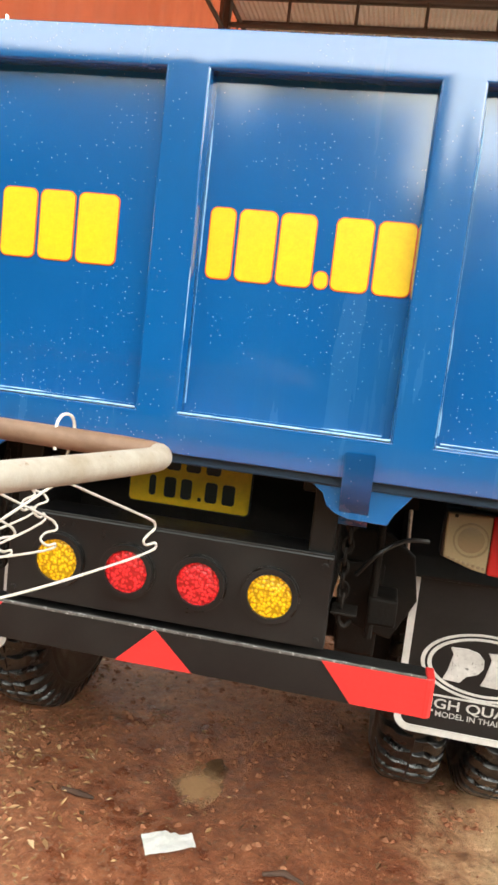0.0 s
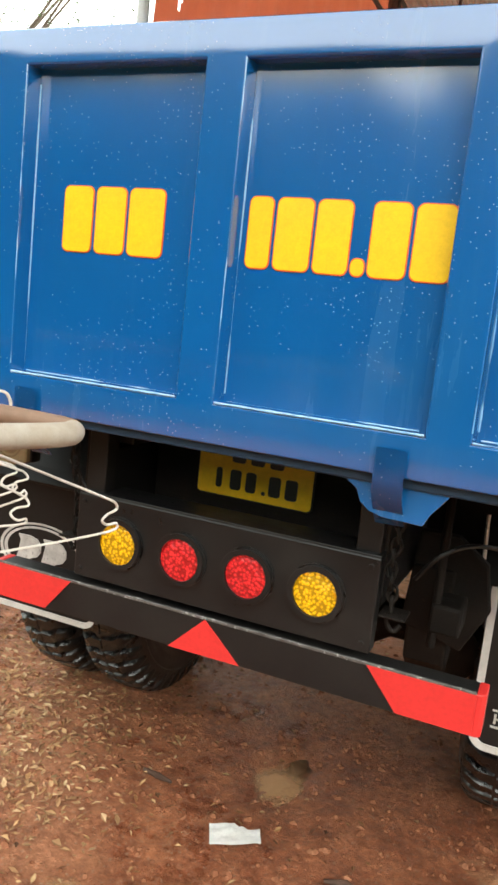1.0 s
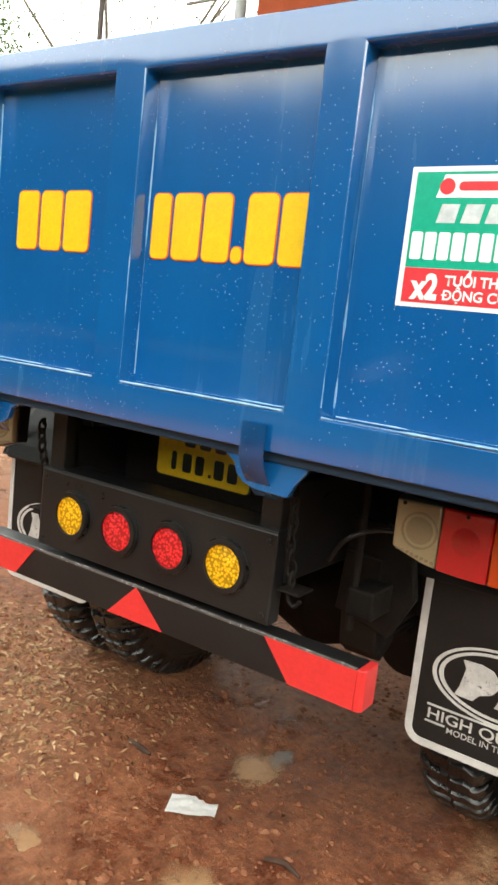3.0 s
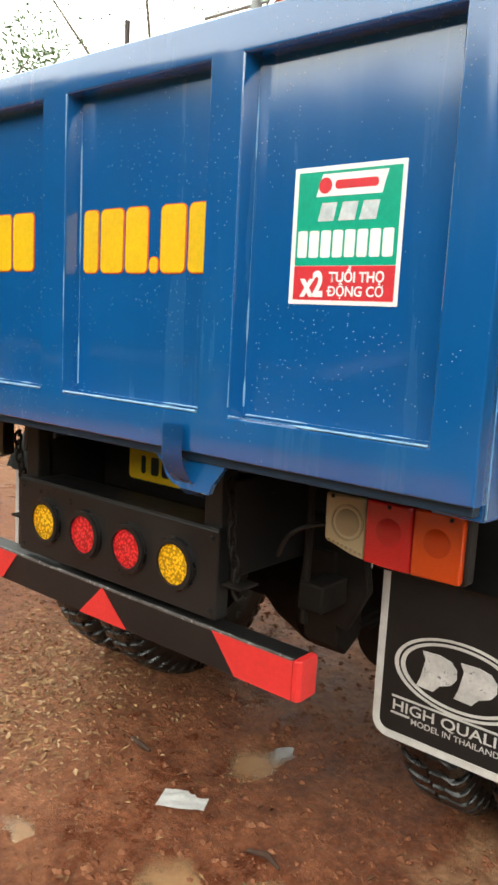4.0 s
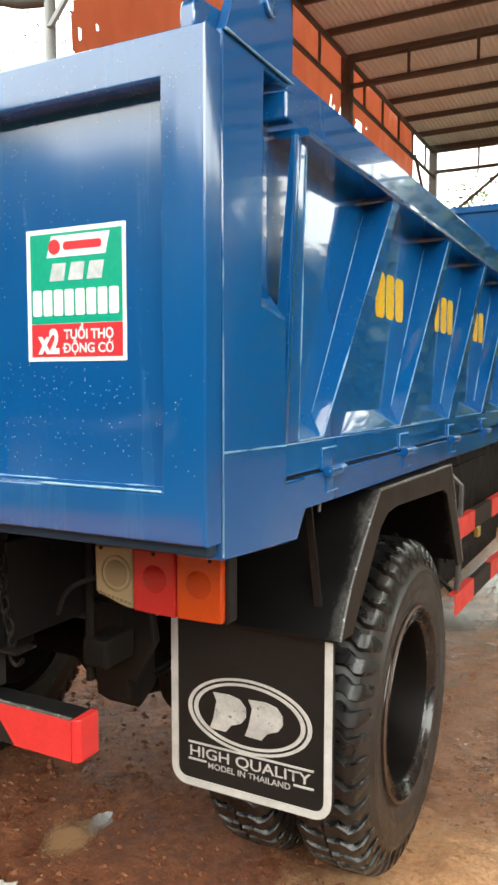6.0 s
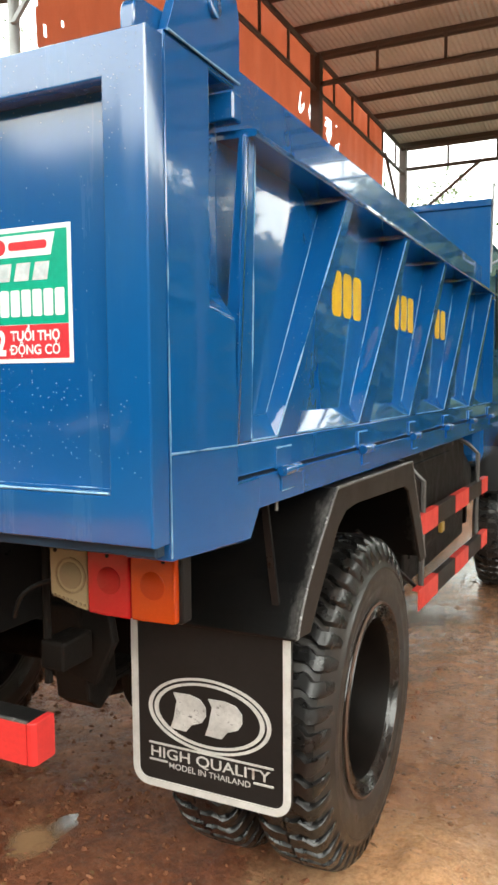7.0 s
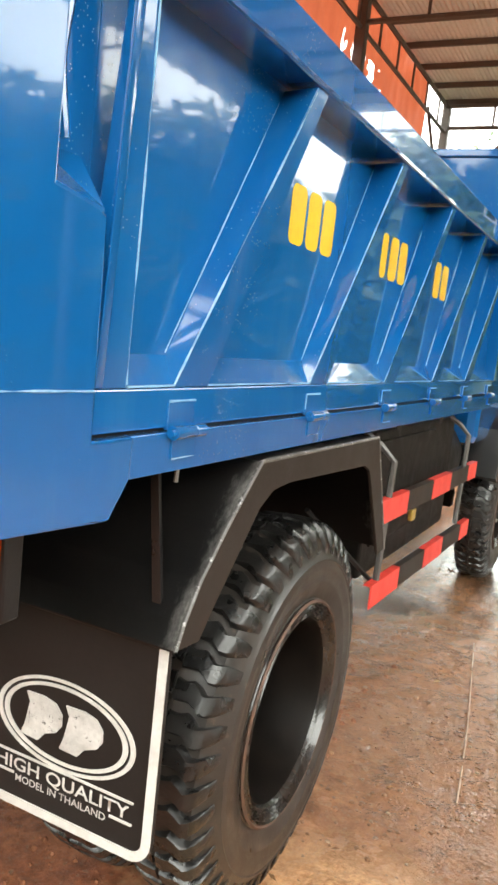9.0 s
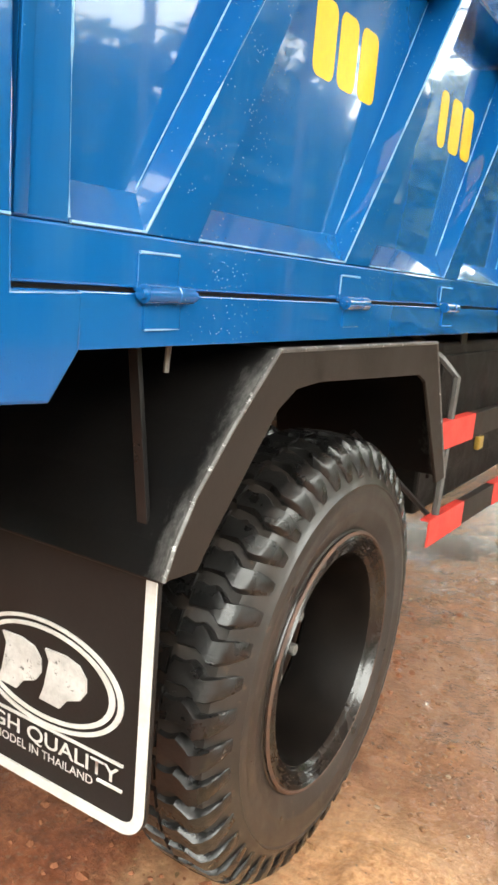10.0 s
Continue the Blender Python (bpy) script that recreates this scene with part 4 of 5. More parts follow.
# ---- lamp board ----
board = part("lamp_board", box(-0.40, 0.40, 0.187, 0.235, 0.838, 1.063, 0.005), BLACK, truck, "black steel board with four round lamps")
part("board_flange", box(-0.398, 0.398, 0.19, 0.30, 1.060, 1.067, 0.002), BLACK, board)
for x, m in ((-0.267, AMBER_LED), (-0.089, RED_LED), (0.089, RED_LED), (0.262, AMBER_LED)):
    lamp = part("round_lamp", ring_y((x, 0.950), 0.066, 0.053, 0.172, 0.19, 40), BLACK, truck, "round LED lamp with a black rubber rim")
    part("rim_bead", ring_y((x, 0.950), 0.070, 0.064, 0.181, 0.19, 40), RUBBER, lamp)
    part("lens", disc((x, 0.179, 0.950), "y", 0.0545, 0.01, 36, 0.003), m, lamp, "amber faceted lens" if m is AMBER_LED else "red faceted lens", smooth=True)
for x in (-0.38, 0.38):
    for z in (0.86, 1.04):
        part("rivet", disc((x, 0.182, z), "y", 0.007, 0.006, 10, 0.001), BLACK, board)

# ---- bumper ----
# pale dusty edge, with the edge highlight put into the colour
EDGE_LIGHT = surface("dusty_edge_light", (0.05, 0.045, 0.042), (0.13, 0.125, 0.12), 0.4, scale=22, wear=(0.40, 0.39, 0.38), wear_at=0.56)
bumper = part("rear_bumper", box(-0.640, 0.640, 0.180, 0.250, 0.724, 0.820, 0.004), BLACK, truck, "black box-section rear bumper with red warning marks")
part("top_edge", box(-0.640, 0.640, 0.178, 0.186, 0.817, 0.824, 0.001), EDGE_LIGHT, bumper)
for s in (-1, 1):
    part("end_cap", prism([(s * 0.640, 0.179), (s * 0.652, 0.181), (s * 0.660, 0.190), (s * 0.660, 0.250), (s * 0.640, 0.250)], "z", 0.7235, 0.8205, 0.003), RED, bumper, "red painted bumper end")
    part("warning_mark", prism([(s * 0.400, 0.819), (s * 0.477, 0.727), (s * 0.641, 0.727), (s * 0.641, 0.819)], "y", 0.177, 0.1795, 0.0), RED, bumper)
part("warning_mark", prism([(-0.098, 0.725), (-0.004, 0.818), (0.096, 0.727)], "y", 0.177, 0.1795, 0.0), RED, bumper, "red triangle")

# ---- number plate, its characters as plain bars ----
plate = part("number_plate", box_flat(-0.182, 0.148, 1.068, 1.233, 0.428, 0.432, 0.012), PLATE, truck, "yellow number plate with dark bars")
part("plate_rim", box_flat(-0.186, 0.152, 1.064, 1.237, 0.431, 0.435, 0.014), INK, plate)
for a, b in ((0, 0.018), (0.042, 0.074), (0.088, 0.118), (0.155, 0.188), (0.202, 0.236)):
    part("bar", box_flat(-0.128 + a, -0.128 + b, 1.088, 1.143, 0.4265, 0.4285, 0.008), INK, plate)
for a, b in ((0.0, 0.04), (0.055, 0.095), (0.11, 0.15)):
    part("bar", box_flat(-0.085 + a, -0.085 + b, 1.163, 1.215, 0.4265, 0.4285, 0.008), INK, plate)
part("bar", box_flat(0.008, 0.018, 1.088, 1.098, 0.4265, 0.4285, 0.003), INK, plate)
strip = part("marker_strip", box_flat(-0.150, 0.150, 1.040, 1.058, 0.292, 0.298, 0.002), surface("dirty_yellow_strip", (0.16, 0.10, 0.03), (0.07, 0.05, 0.025), 0.5, scale=12), truck, "dirty yellow marker strip")

# ---- tail lamps ----
for s in (-1, 1):
    shape = [(0.636, 1.198), (0.973, 1.200), (0.973, 1.050), (0.80, 1.050), (0.72, 1.056), (0.636, 1.082)]
    tl = part("tail_lamp", prism([(s * x, z) for x, z in shape], "y", 0.285, 0.328, 0.006), BLACK, truck, "three-coloured tail lamp in a black housing", smooth=20)
    part("clear_lens", prism([(s * x, z) for x, z in [(0.640, 1.192), (0.744, 1.194), (0.744, 1.056), (0.71, 1.062), (0.642, 1.084)]], "y", 0.268, 0.29, 0.006), CLEAR_LENS, tl, "yellowed clear lens", smooth=20)
    part("red_lens", prism([(s * x, z) for x, z in [(0.745, 1.195), (0.856, 1.196), (0.856, 1.052), (0.80, 1.052), (0.745, 1.055)]], "y", 0.267, 0.29, 0.006), RED_LENS, tl, "red lens", smooth=20)
    part("orange_lens", prism([(s * x, z) for x, z in [(0.857, 1.196), (0.966, 1.197), (0.966, 1.054), (0.857, 1.052)]], "y", 0.267, 0.29, 0.006), ORANGE_LENS, tl, "orange lens", smooth=20)
    for cx, m in ((0.700, CLEAR_DEEP), (0.802, RED_DEEP), (0.912, ORANGE_DEEP)):
        if m is CLEAR_DEEP:
            part("reflector_ring", ring_y((s * cx, 1.132), 0.041, 0.037, 0.2655, 0.269, 32), m, tl, smooth=True)
        part("reflector", disc((s * cx, 0.2662, 1.132), "y", 0.030, 0.002, 28, 0.0012), m, tl, smooth=True)
    for i in range(8):
        part("lens_bead", box(min(s * (0.652 + 0.0115 * i), s * (0.659 + 0.0115 * i)), max(s * (0.652 + 0.0115 * i), s * (0.659 + 0.0115 * i)), 0.2655, 0.269, 1.081 - 0.0022 * i, 1.087 - 0.0022 * i, 0.001), CLEAR_DEEP, tl)
    for cx in (0.66, 0.80, 0.94):
        part("lens_screw", disc((s * cx, 0.2640, 1.186), "y", 0.0045, 0.004, 10, 0.001), OILY, tl)
    part("bracket", box(min(s * 0.70, s * 0.98), max(s * 0.70, s * 0.98), 0.30, 0.34, 1.198, 1.285, 0.003), BLACK, tl)

# ---- mud flaps ----
def flap_outline(x0, x1, z0, z1, r):
    pts = [(x1, z1), (x0, z1)]
    pts += [(x0 + r + r * math.cos(radians(a)), z0 + r + r * math.sin(radians(a))) for a in range(180, 271, 15)]
    pts += [(x1 - r + r * math.cos(radians(a)), z0 + r + r * math.sin(radians(a))) for a in range(270, 361, 15)]
    return pts


def flap_border(x0, x1, z0, ztl, ztr, r, w, y0, y1):
    """The white edge: down one side, along the bottom and up the other."""
    out = [(x0, ztl)] + [(x0 + r + r * math.cos(radians(a)), z0 + r + r * math.sin(radians(a))) for a in range(180, 271, 15)] + [(x1 - r + r * math.cos(radians(a)), z0 + r + r * math.sin(radians(a))) for a in range(270, 361, 15)] + [(x1, ztr)]
    q = r - w
    inn = [(x0 + w, ztl)] + [(x0 + r + q * math.cos(radians(a)), z0 + r + q * math.sin(radians(a))) for a in range(180, 271, 15)] + [(x1 - r + q * math.cos(radians(a)), z0 + r + q * math.sin(radians(a))) for a in range(270, 361, 15)] + [(x1 - w, ztr)]
    bm = bmesh.new()
    rows = [[bm.verts.new(p) for p in ((a[0], y0, a[1]), (b[0], y0, b[1]), (b[0], y1, b[1]), (a[0], y1, a[1]))] for a, b in zip(out, inn)]
    for i in range(len(rows) - 1):
        for j in range(4):
            bm.faces.new((rows[i][j], rows[i][(j + 1) % 4], rows[i + 1][(j + 1) % 4], rows[i + 1][j]))
    bm.faces.new(rows[0])
    bm.faces.new(rows[-1])
    return bm


for s in (-1, 1):
    x0, x1 = (0.607, 1.076) if s > 0 else (-1.076, -0.607)
    top_in, top_out = (0.935, 0.925)
    fl = part("mud_flap", prism(flap_outline(x0, x1, 0.462, 0.948, 0.05), "y", 0.630, 0.640, 0.002), FLAPM, truck, "black rubber mud flap with white edge and worn white print")
    part("white_edge", flap_border(x0 + 0.002, x1 - 0.002, 0.464, top_in if s > 0 else top_out, top_out if s > 0 else top_in, 0.048, 0.020, 0.6265, 0.6305), WHITE, fl)
    cx, cz = (0.8415, 0.688) if s > 0 else (-0.8415, 0.688)
    part("oval_ring", ring_y((cx, cz), 0.180, 0.169, 0.6270, 0.6305, 48, 0.55), WHITE, fl)
    part("oval_ring", ring_y((cx, cz), 0.162, 0.150, 0.6270, 0.6305, 48, 0.53), WHITE, fl)
    for dx in (-0.052, 0.048):
        blob = [(dx - 0.056, -0.054), (dx - 0.010, -0.056), (dx + 0.006, -0.034), (dx + 0.034, -0.022), (dx + 0.047, -0.002), (dx + 0.046, 0.024), (dx + 0.030, 0.044), (dx, 0.052), (dx - 0.046, 0.050), (dx - 0.036, 0.028), (dx - 0.046, -0.026)]
        part("emblem", prism([(cx + x * 1.05, cz + z * 0.95) for x, z in blob], "y", 0.6262, 0.6305, 0.001), PRINT, fl)
    tx = cx - 0.180
    part("rule", box_flat(tx, tx + 0.365, 0.583, 0.588, 0.6275, 0.6305, 0.001), WHITE, fl)
    part("rule", box_flat(tx, tx + 0.055, 0.536, 0.541, 0.6275, 0.6305, 0.001), WHITE, fl)
    part("rule", box_flat(tx + 0.31, tx + 0.365, 0.536, 0.541, 0.6275, 0.6305, 0.001), WHITE, fl)
    part("lettering", lettering("HIGH QUALITY", tx + 0.006, 0.6268, 0.549, 0.028, 0.352, 0.012), WHITE, fl, "white lettering HIGH QUALITY")
    part("lettering", lettering("MODEL IN THAILAND", tx + 0.062, 0.6268, 0.524, 0.016, 0.24, 0.006), WHITE, fl, "white lettering MODEL IN THAILAND")

# ---- rear mudguards ----
SCUFF = surface("scuffed_edge", (0.05, 0.045, 0.042), (0.13, 0.125, 0.12), 0.4, scale=22, wear=(0.40, 0.39, 0.38), wear_at=0.56)


def scuffed_black(name):
    """Black paint rubbed pale in streaks towards the outer edge of the guard."""
    m = surface(name, (0.008, 0.008, 0.0085), (0.014, 0.0125, 0.012), 0.3, 0.5, scale=7, bump=0.3, spec=0.35)
    n, l = m.node_tree.nodes, m.node_tree.links
    p = n["Principled BSDF"]
    tc, xyz, far = n.new("ShaderNodeTexCoord"), n.new("ShaderNodeSeparateXYZ"), n.new("ShaderNodeMath")
    far.operation = "ABSOLUTE"
    l.new(tc.outputs["Object"], xyz.inputs[0])
    l.new(xyz.outputs[0], far.inputs[0])
    rub = noise_node(n, l, 30.0, 8.0, 0.75, (0.8, 0.35, 0.35))
    total = n.new("ShaderNodeMath")
    total.operation = "MULTIPLY_ADD"
    total.inputs[1].default_value = 0.16
    l.new(rub.outputs[0], total.inputs[0])
    l.new(far.outputs[0], total.inputs[2])
    mask = ramp(n, l, n_map(n, l, total.outputs[0], 1.15, 1.205), [(0.0, 0.0), (0.5, 0.35), (1.0, 1.0)])
    old = p.inputs["Base Color"].links[0].from_socket
    l.new(mixed(n, l, mask.outputs[0], old, (0.30, 0.29, 0.28)), p.inputs["Base Color"])
    return m


WORN = scuffed_black("rubbed_black_paint")
OUT = [(0.606, 0.936), (0.628, 0.985), (0.674, 1.056), (0.762, 1.150), (0.888, 1.267), (1.690, 1.262), (1.915, 0.865)]
INN = [(0.690, 0.930), (0.735, 0.985), (0.900, 1.165), (0.960, 1.196), (1.050, 1.203), (1.585, 1.185), (1.640, 1.165), (1.672, 1.120), (1.845, 0.86)]
for s in (-1, 1):
    guard = part("mudguard", prism(OUT + INN[::-1], "x", s * 1.092, s * 1.102, 0.002), DUSTY, truck, "dusty black steel mudguard over the rear wheels", warp=True)
    bm = bmesh.new()
    a = [bm.verts.new((s * 0.56, y, z)) for y, z in OUT]
    b = [bm.verts.new((s * 1.098, y, z)) for y, z in OUT]
    for i in range(len(OUT) - 1):
        bm.faces.new((a[i], a[i + 1], b[i + 1], b[i]))
    bmesh.ops.solidify(bm, geom=bm.faces[:], thickness=0.006)
    part("guard_top", bm, WORN, guard, warp=True)
    part("guard_rim", tube([(s * 1.100, y, z) for y, z in OUT], 0.005, 6), SCUFF, guard, "scuffed grey edge", warp=True)
    part("stay", hexa([(s * 0.992, 0.627, 1.29), (s * 1.010, 0.627, 1.29), (s * 1.010, 0.637, 1.29), (s * 0.992, 0.637, 1.29), (s * 1.020, 0.640, 0.99), (s * 1.040, 0.640, 0.99), (s * 1.040, 0.650, 0.99), (s * 1.020, 0.650, 0.99)], 0.001), BLACK, guard)
    part("flap_bar", box(min(s * 0.56, s * 1.09), max(s * 0.56, s * 1.09), 0.618, 0.632, 0.925, 0.955, 0.002), BLACK, guard)
    part("dangling_bolt", tube([(s * 1.0, 0.72, 1.28), (s * 1.0, 0.715, 1.225)], 0.005, 6), STEEL, guard)


# ---- wheels ----
def build_tyre(name, xo, s, y, z, R, W, parent):
    """A lugged truck tyre whose outer wall is at xo; s: the side it faces."""
    c = (xo, y, z)
    rimr = 0.274
    half = [(0.0, rimr + 0.012), (-0.006, rimr + 0.024), (-0.002, rimr + 0.034), (-0.004, rimr + 0.038), (0.004, rimr + 0.060), (0.011, rimr + 0.085), (0.0125, rimr + 0.092), (0.011, rimr + 0.098), (0.016, rimr + 0.120), (0.0165, R - 0.118), (0.013, R - 0.104), (0.0155, R - 0.099), (0.012, R - 0.094), (0.004, R - 0.080), (-0.002, R - 0.066), (-0.010, R - 0.045), (-0.022, R - 0.028), (-0.06, R - 0.022), (-0.095, R - 0.004)]
    prof = half + [(-W - x, r) for x, r in half[::-1]] + [(-W + 0.02, rimr), (-0.02, rimr)]
    prof = [(s * x, r) for x, r in prof]
    tyre = part(name, revolved(prof, c, 72), SIDEWALL, parent, "muddy worn rubber tyre", smooth=True)
    bm = bmesh.new()
    n = 46
    for side in (0, 1):
        for i in range(n):
            u = 2 * math.pi * (i + 0.5 * side) / n
            du = 0.74 * math.pi / n
            cols = []
            for f, (x, r0, r1) in enumerate(((0.006, R - 0.086, R - 0.078), (0.002, R - 0.066, R - 0.050), (-0.008, R - 0.046, R - 0.022), (-0.022, R - 0.036, R - 0.008), (-0.036, R - 0.03, R - 0.001), (-0.050, R - 0.026, R + 0.001), (-0.066, R - 0.024, R + 0.002), (-0.084, R - 0.022, R + 0.003), (-0.104, R - 0.02, R + 0.004))):
                xx = x if side == 0 else -W - x
                tw = math.pi / n * (0.34, 0.22, 0.04, -0.16, -0.20, 0.16, 0.40, 0.30, 0.34)[f] * (1 if side else -1)
                k = du * (0.55, 0.72, 0.90, 0.98, 0.93, 0.96, 1.0, 0.90, 1.06)[f]
                cols.append([bm.verts.new((xo + s * xx, y + r * math.cos(u + tw + q), z + r * math.sin(u + tw + q))) for q, r in ((-k, r0), (-k * 0.94, r1 - 0.007), (-k * 0.78, r1), (k * 0.78, r1), (k * 0.94, r1 - 0.007), (k, r0))])
            for a, b in zip(cols, cols[1:]):
                for j in range(5):
                    bm.faces.new((a[j], a[j + 1], b[j + 1], b[j]))
            bm.faces.new(cols[0])
            bm.faces.new(cols[-1])
    part("tread", bm, RUBBER, tyre, "wet black lugged tread", smooth=True)
    return tyre


def build_wheel(xo, s, y, z, R=0.522, W=0.215, deep=True):
    w = part("wheel", disc((xo - s * (0.17 if deep else 0.10), y, z), "x", 0.10, s * 0.02, 24, 0.004), RIM, truck, "black steel wheel with muddy lugged tyre", smooth=True)
    build_tyre("tyre", xo, s, y, z, R, W, w)
    lip = [(-0.004, 0.2475), (0.000, 0.2505), (-0.006, 0.255), (0.003, 0.259), (-0.003, 0.264), (0.007, 0.268), (0.000, 0.273), (0.010, 0.277), (0.004, 0.281), (0.011, 0.285), (0.004, 0.292), (-0.006, 0.294), (-0.008, 0.262), (-0.03, 0.246), (-0.19, 0.236), (-0.19, 0.228), (-0.03, 0.236), (-0.006, 0.246)]
    part("rim", revolved([(s * a, r * 1.042) for a, r in lip], (xo, y, z), 72), RIM, w, smooth=True)
    part("bead_ring", revolved([(s * a, r) for a, r in ((0.006, 0.298), (0.011, 0.304), (0.006, 0.310), (0.0, 0.304))], (xo, y, z), 64), RUST, w, "rusty bead ring", smooth=True)
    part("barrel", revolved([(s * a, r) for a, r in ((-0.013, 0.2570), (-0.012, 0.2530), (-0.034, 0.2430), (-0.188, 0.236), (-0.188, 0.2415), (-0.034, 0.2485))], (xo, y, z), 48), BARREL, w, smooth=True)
    d = -0.175 if deep else -0.05
    dish = [(d, 0.05), (d + (0.03 if not deep else 0.0), 0.12), (d - 0.02, 0.17), (d - 0.035, 0.232), (d - 0.047, 0.232), (d - 0.032, 0.165), (d - 0.012, 0.11), (d - 0.012, 0.05)]
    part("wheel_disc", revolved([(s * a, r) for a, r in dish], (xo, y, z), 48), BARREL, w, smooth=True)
    for i in range(8):
        u = 2 * math.pi * i / 8 + 0.2
        part("wheel_nut", disc((xo + s * (d + 0.0), y + 0.115 * math.cos(u), z + 0.115 * math.sin(u)), "x", 0.016, s * 0.035, 6, 0.002), STEEL, w)
    return w


for s in (1, -1):
    build_wheel(s * 1.088, s, 1.300, 0.522)
    build_wheel(s * 0.802, s, 1.300, 0.522)
    build_wheel(s * 1.045 + (0.05 if s > 0 else 0.05), s, 5.05, 0.49, deep=False)

# ---- side guards ----
REDPAINT = surface("red_guard_paint", (0.66, 0.05, 0.035), (0.55, 0.04, 0.03), 0.4, 0.5, scale=12)
for zr, zf, yr, tag in ((1.018, 0.985, 1.890, "upper"), (0.722, 0.672, 1.905, "lower")):
    cuts = [yr, yr + 0.34, yr + 0.72, yr + 1.05, yr + 1.44, yr + 1.64]
    guard = None
    for i in range(5):
        ya, yb = cuts[i], cuts[i + 1]
        za, zb = (zr + (zf - zr) * (y - yr) / 1.64 for y in (ya, yb))
        xa, xb = (1.098 + 0.016 * (y - yr) for y in (ya, yb))
        red = i % 2 == 0
        e = 0.0 if red else 0.002
        bm = None
        bm = hexa([(xa - 0.006, ya, za - 0.085 + e), (xb - 0.006, yb, zb - 0.085 + e), (xb - e, yb, zb - 0.085 + e), (xa - e, ya, za - 0.085 + e), (xa - 0.006, ya, za - e), (xb - 0.006, yb, zb - e), (xb - e, yb, zb - e), (xa - e, ya, za - e)], 0.001)
        bm = hexa([(xa - 0.030, ya, za - 0.006), (xb - 0.030, yb, zb - 0.006), (xb - 0.006, yb, zb - 0.006), (xa - 0.006, ya, za - 0.006), (xa - 0.030, ya, za - e), (xb - 0.030, yb, zb - e), (xb - 0.006, yb, zb - e), (xa - 0.006, ya, za - e)], 0.0, bm)
        if guard is None:
            guard = part("side_guard", bm, REDPAINT, truck, "side guard rail banded red and dark brown")
        else:
            part("band", bm, REDPAINT if red else DUSTY, guard)
for y, h in ((2.02, 0.0), (3.27, 0.02)):
    hang = part("guard_hanger", tube([(0.94, y - 0.05, 1.26), (1.04 + h, y - 0.02, 1.19), (1.085 + h, y, 1.14), (1.085 + h, y - 0.03, 0.70)], 0.012, 6), DARKSTEEL, truck, "bent grey steel hanger bar")
lock = thing("padlock", "small brass padlock hanging on the side guard rail", "padlock")
part("lock_body", box(1.075, 1.095, 2.365, 2.42, 0.865, 0.912, 0.005), BRASS, lock)
part("shackle", tube(smooth_path([(1.085, 2.375, 0.91), (1.085, 2.376, 0.94), (1.085, 2.392, 0.952), (1.085, 2.408, 0.94), (1.085, 2.41, 0.91)]), 0.004, 6), STEEL, lock, smooth=True)
toolbox = part("toolbox", box(0.45, 0.98, 2.05, 3.35, 0.69, 1.24, 0.012), OILY, truck, "black toolbox under the bed", warp=True)
part("toolbox_lid", box(0.975, 0.99, 2.12, 2.93, 0.80, 1.20, 0.006), OILY, toolbox, warp=True)
tank = part("fuel_tank", disc((0.70, 3.1, 0.93), "y", 0.25, 0.95, 32, 0.03), OILY, truck, smooth=True)
# unseen tank, added to keep bright sky out of the rear puddle
unseen_tank = part("fuel_tank", disc((-0.74, 2.3, 0.98), "y", 0.25, 1.0, 32, 0.03), BLACK, truck, smooth=True)
part("tank_strap", disc((-0.74, 2.5, 0.98), "y", 0.253, 0.05, 32, 0.002), OILY, unseen_tank, smooth=True)
part("guard_strut", tube([(0.90, 1.72, 0.98), (1.06, 2.02, 0.70)], 0.009, 6), BLACK, tank)

# ---- cab ----
cab = part("cab", box(-0.98, 1.02, 3.98, 5.75, 1.0, 2.50, 0.06), BLUE, truck, "blue truck cab ahead of the bed")
part("window", box(1.015, 1.027, 4.5, 5.4, 1.75, 2.3, 0.02), GLASS, cab)
part("cab_fender", prism([(4.35, 0.78), (4.45, 1.08), (4.75, 1.2), (5.4, 1.2), (5.7, 1.0), (5.7, 0.7), (5.62, 0.7), (5.6, 0.95), (5.35, 1.1), (4.8, 1.1), (4.55, 0.98), (4.45, 0.75)], "x", 0.86, 1.12, 0.004), BLACK, cab)
part("bumper", box(-1.0, 1.1, 5.75, 5.95, 0.5, 0.85, 0.03), BLACK, cab)
part("mirror_arm", tube([(1.03, 5.6, 2.2), (1.25, 5.7, 2.25), (1.25, 5.7, 1.75), (1.03, 5.6, 1.7)], 0.012, 6), BLACK, cab)
for x in (-0.75, 0.75):
    part("front_axle_beam", box(min(0, x), max(0, x), 5.0, 5.1, 0.42, 0.55, 0.01), OILY, truck)

# ---- sticker on the gate ----
sy = SINK - 0.0035
X0, X1, Z0, Z1 = 0.672, 0.902, 1.592, 1.836
st = part("sticker", box_flat(X0, X1, Z0, Z1, sy, sy + 0.0012, 0.002), STWHITE, truck, "green, red and white oil advertising sticker")
part("green_field", box_flat(X0 + 0.010, X1 - 0.008, 1.662, Z1 - 0.009, sy - 0.0006, sy, 0.001), GREEN, st)
part("red_field", box_flat(X0 + 0.010, X1 - 0.008, Z0 + 0.008, 1.661, sy - 0.0006, sy, 0.001), STRED, st)
part("logo_field", prism([(0.722, 1.783), (0.858, 1.783), (0.868, 1.822), (0.734, 1.822)], "y", sy - 0.0012, sy - 0.0006, 0.0), STWHITE, st)
part("logo_shape", disc((0.741, sy - 0.0018, 1.802), "y", 0.014, 0.0006, 20, 0), STRED, st)
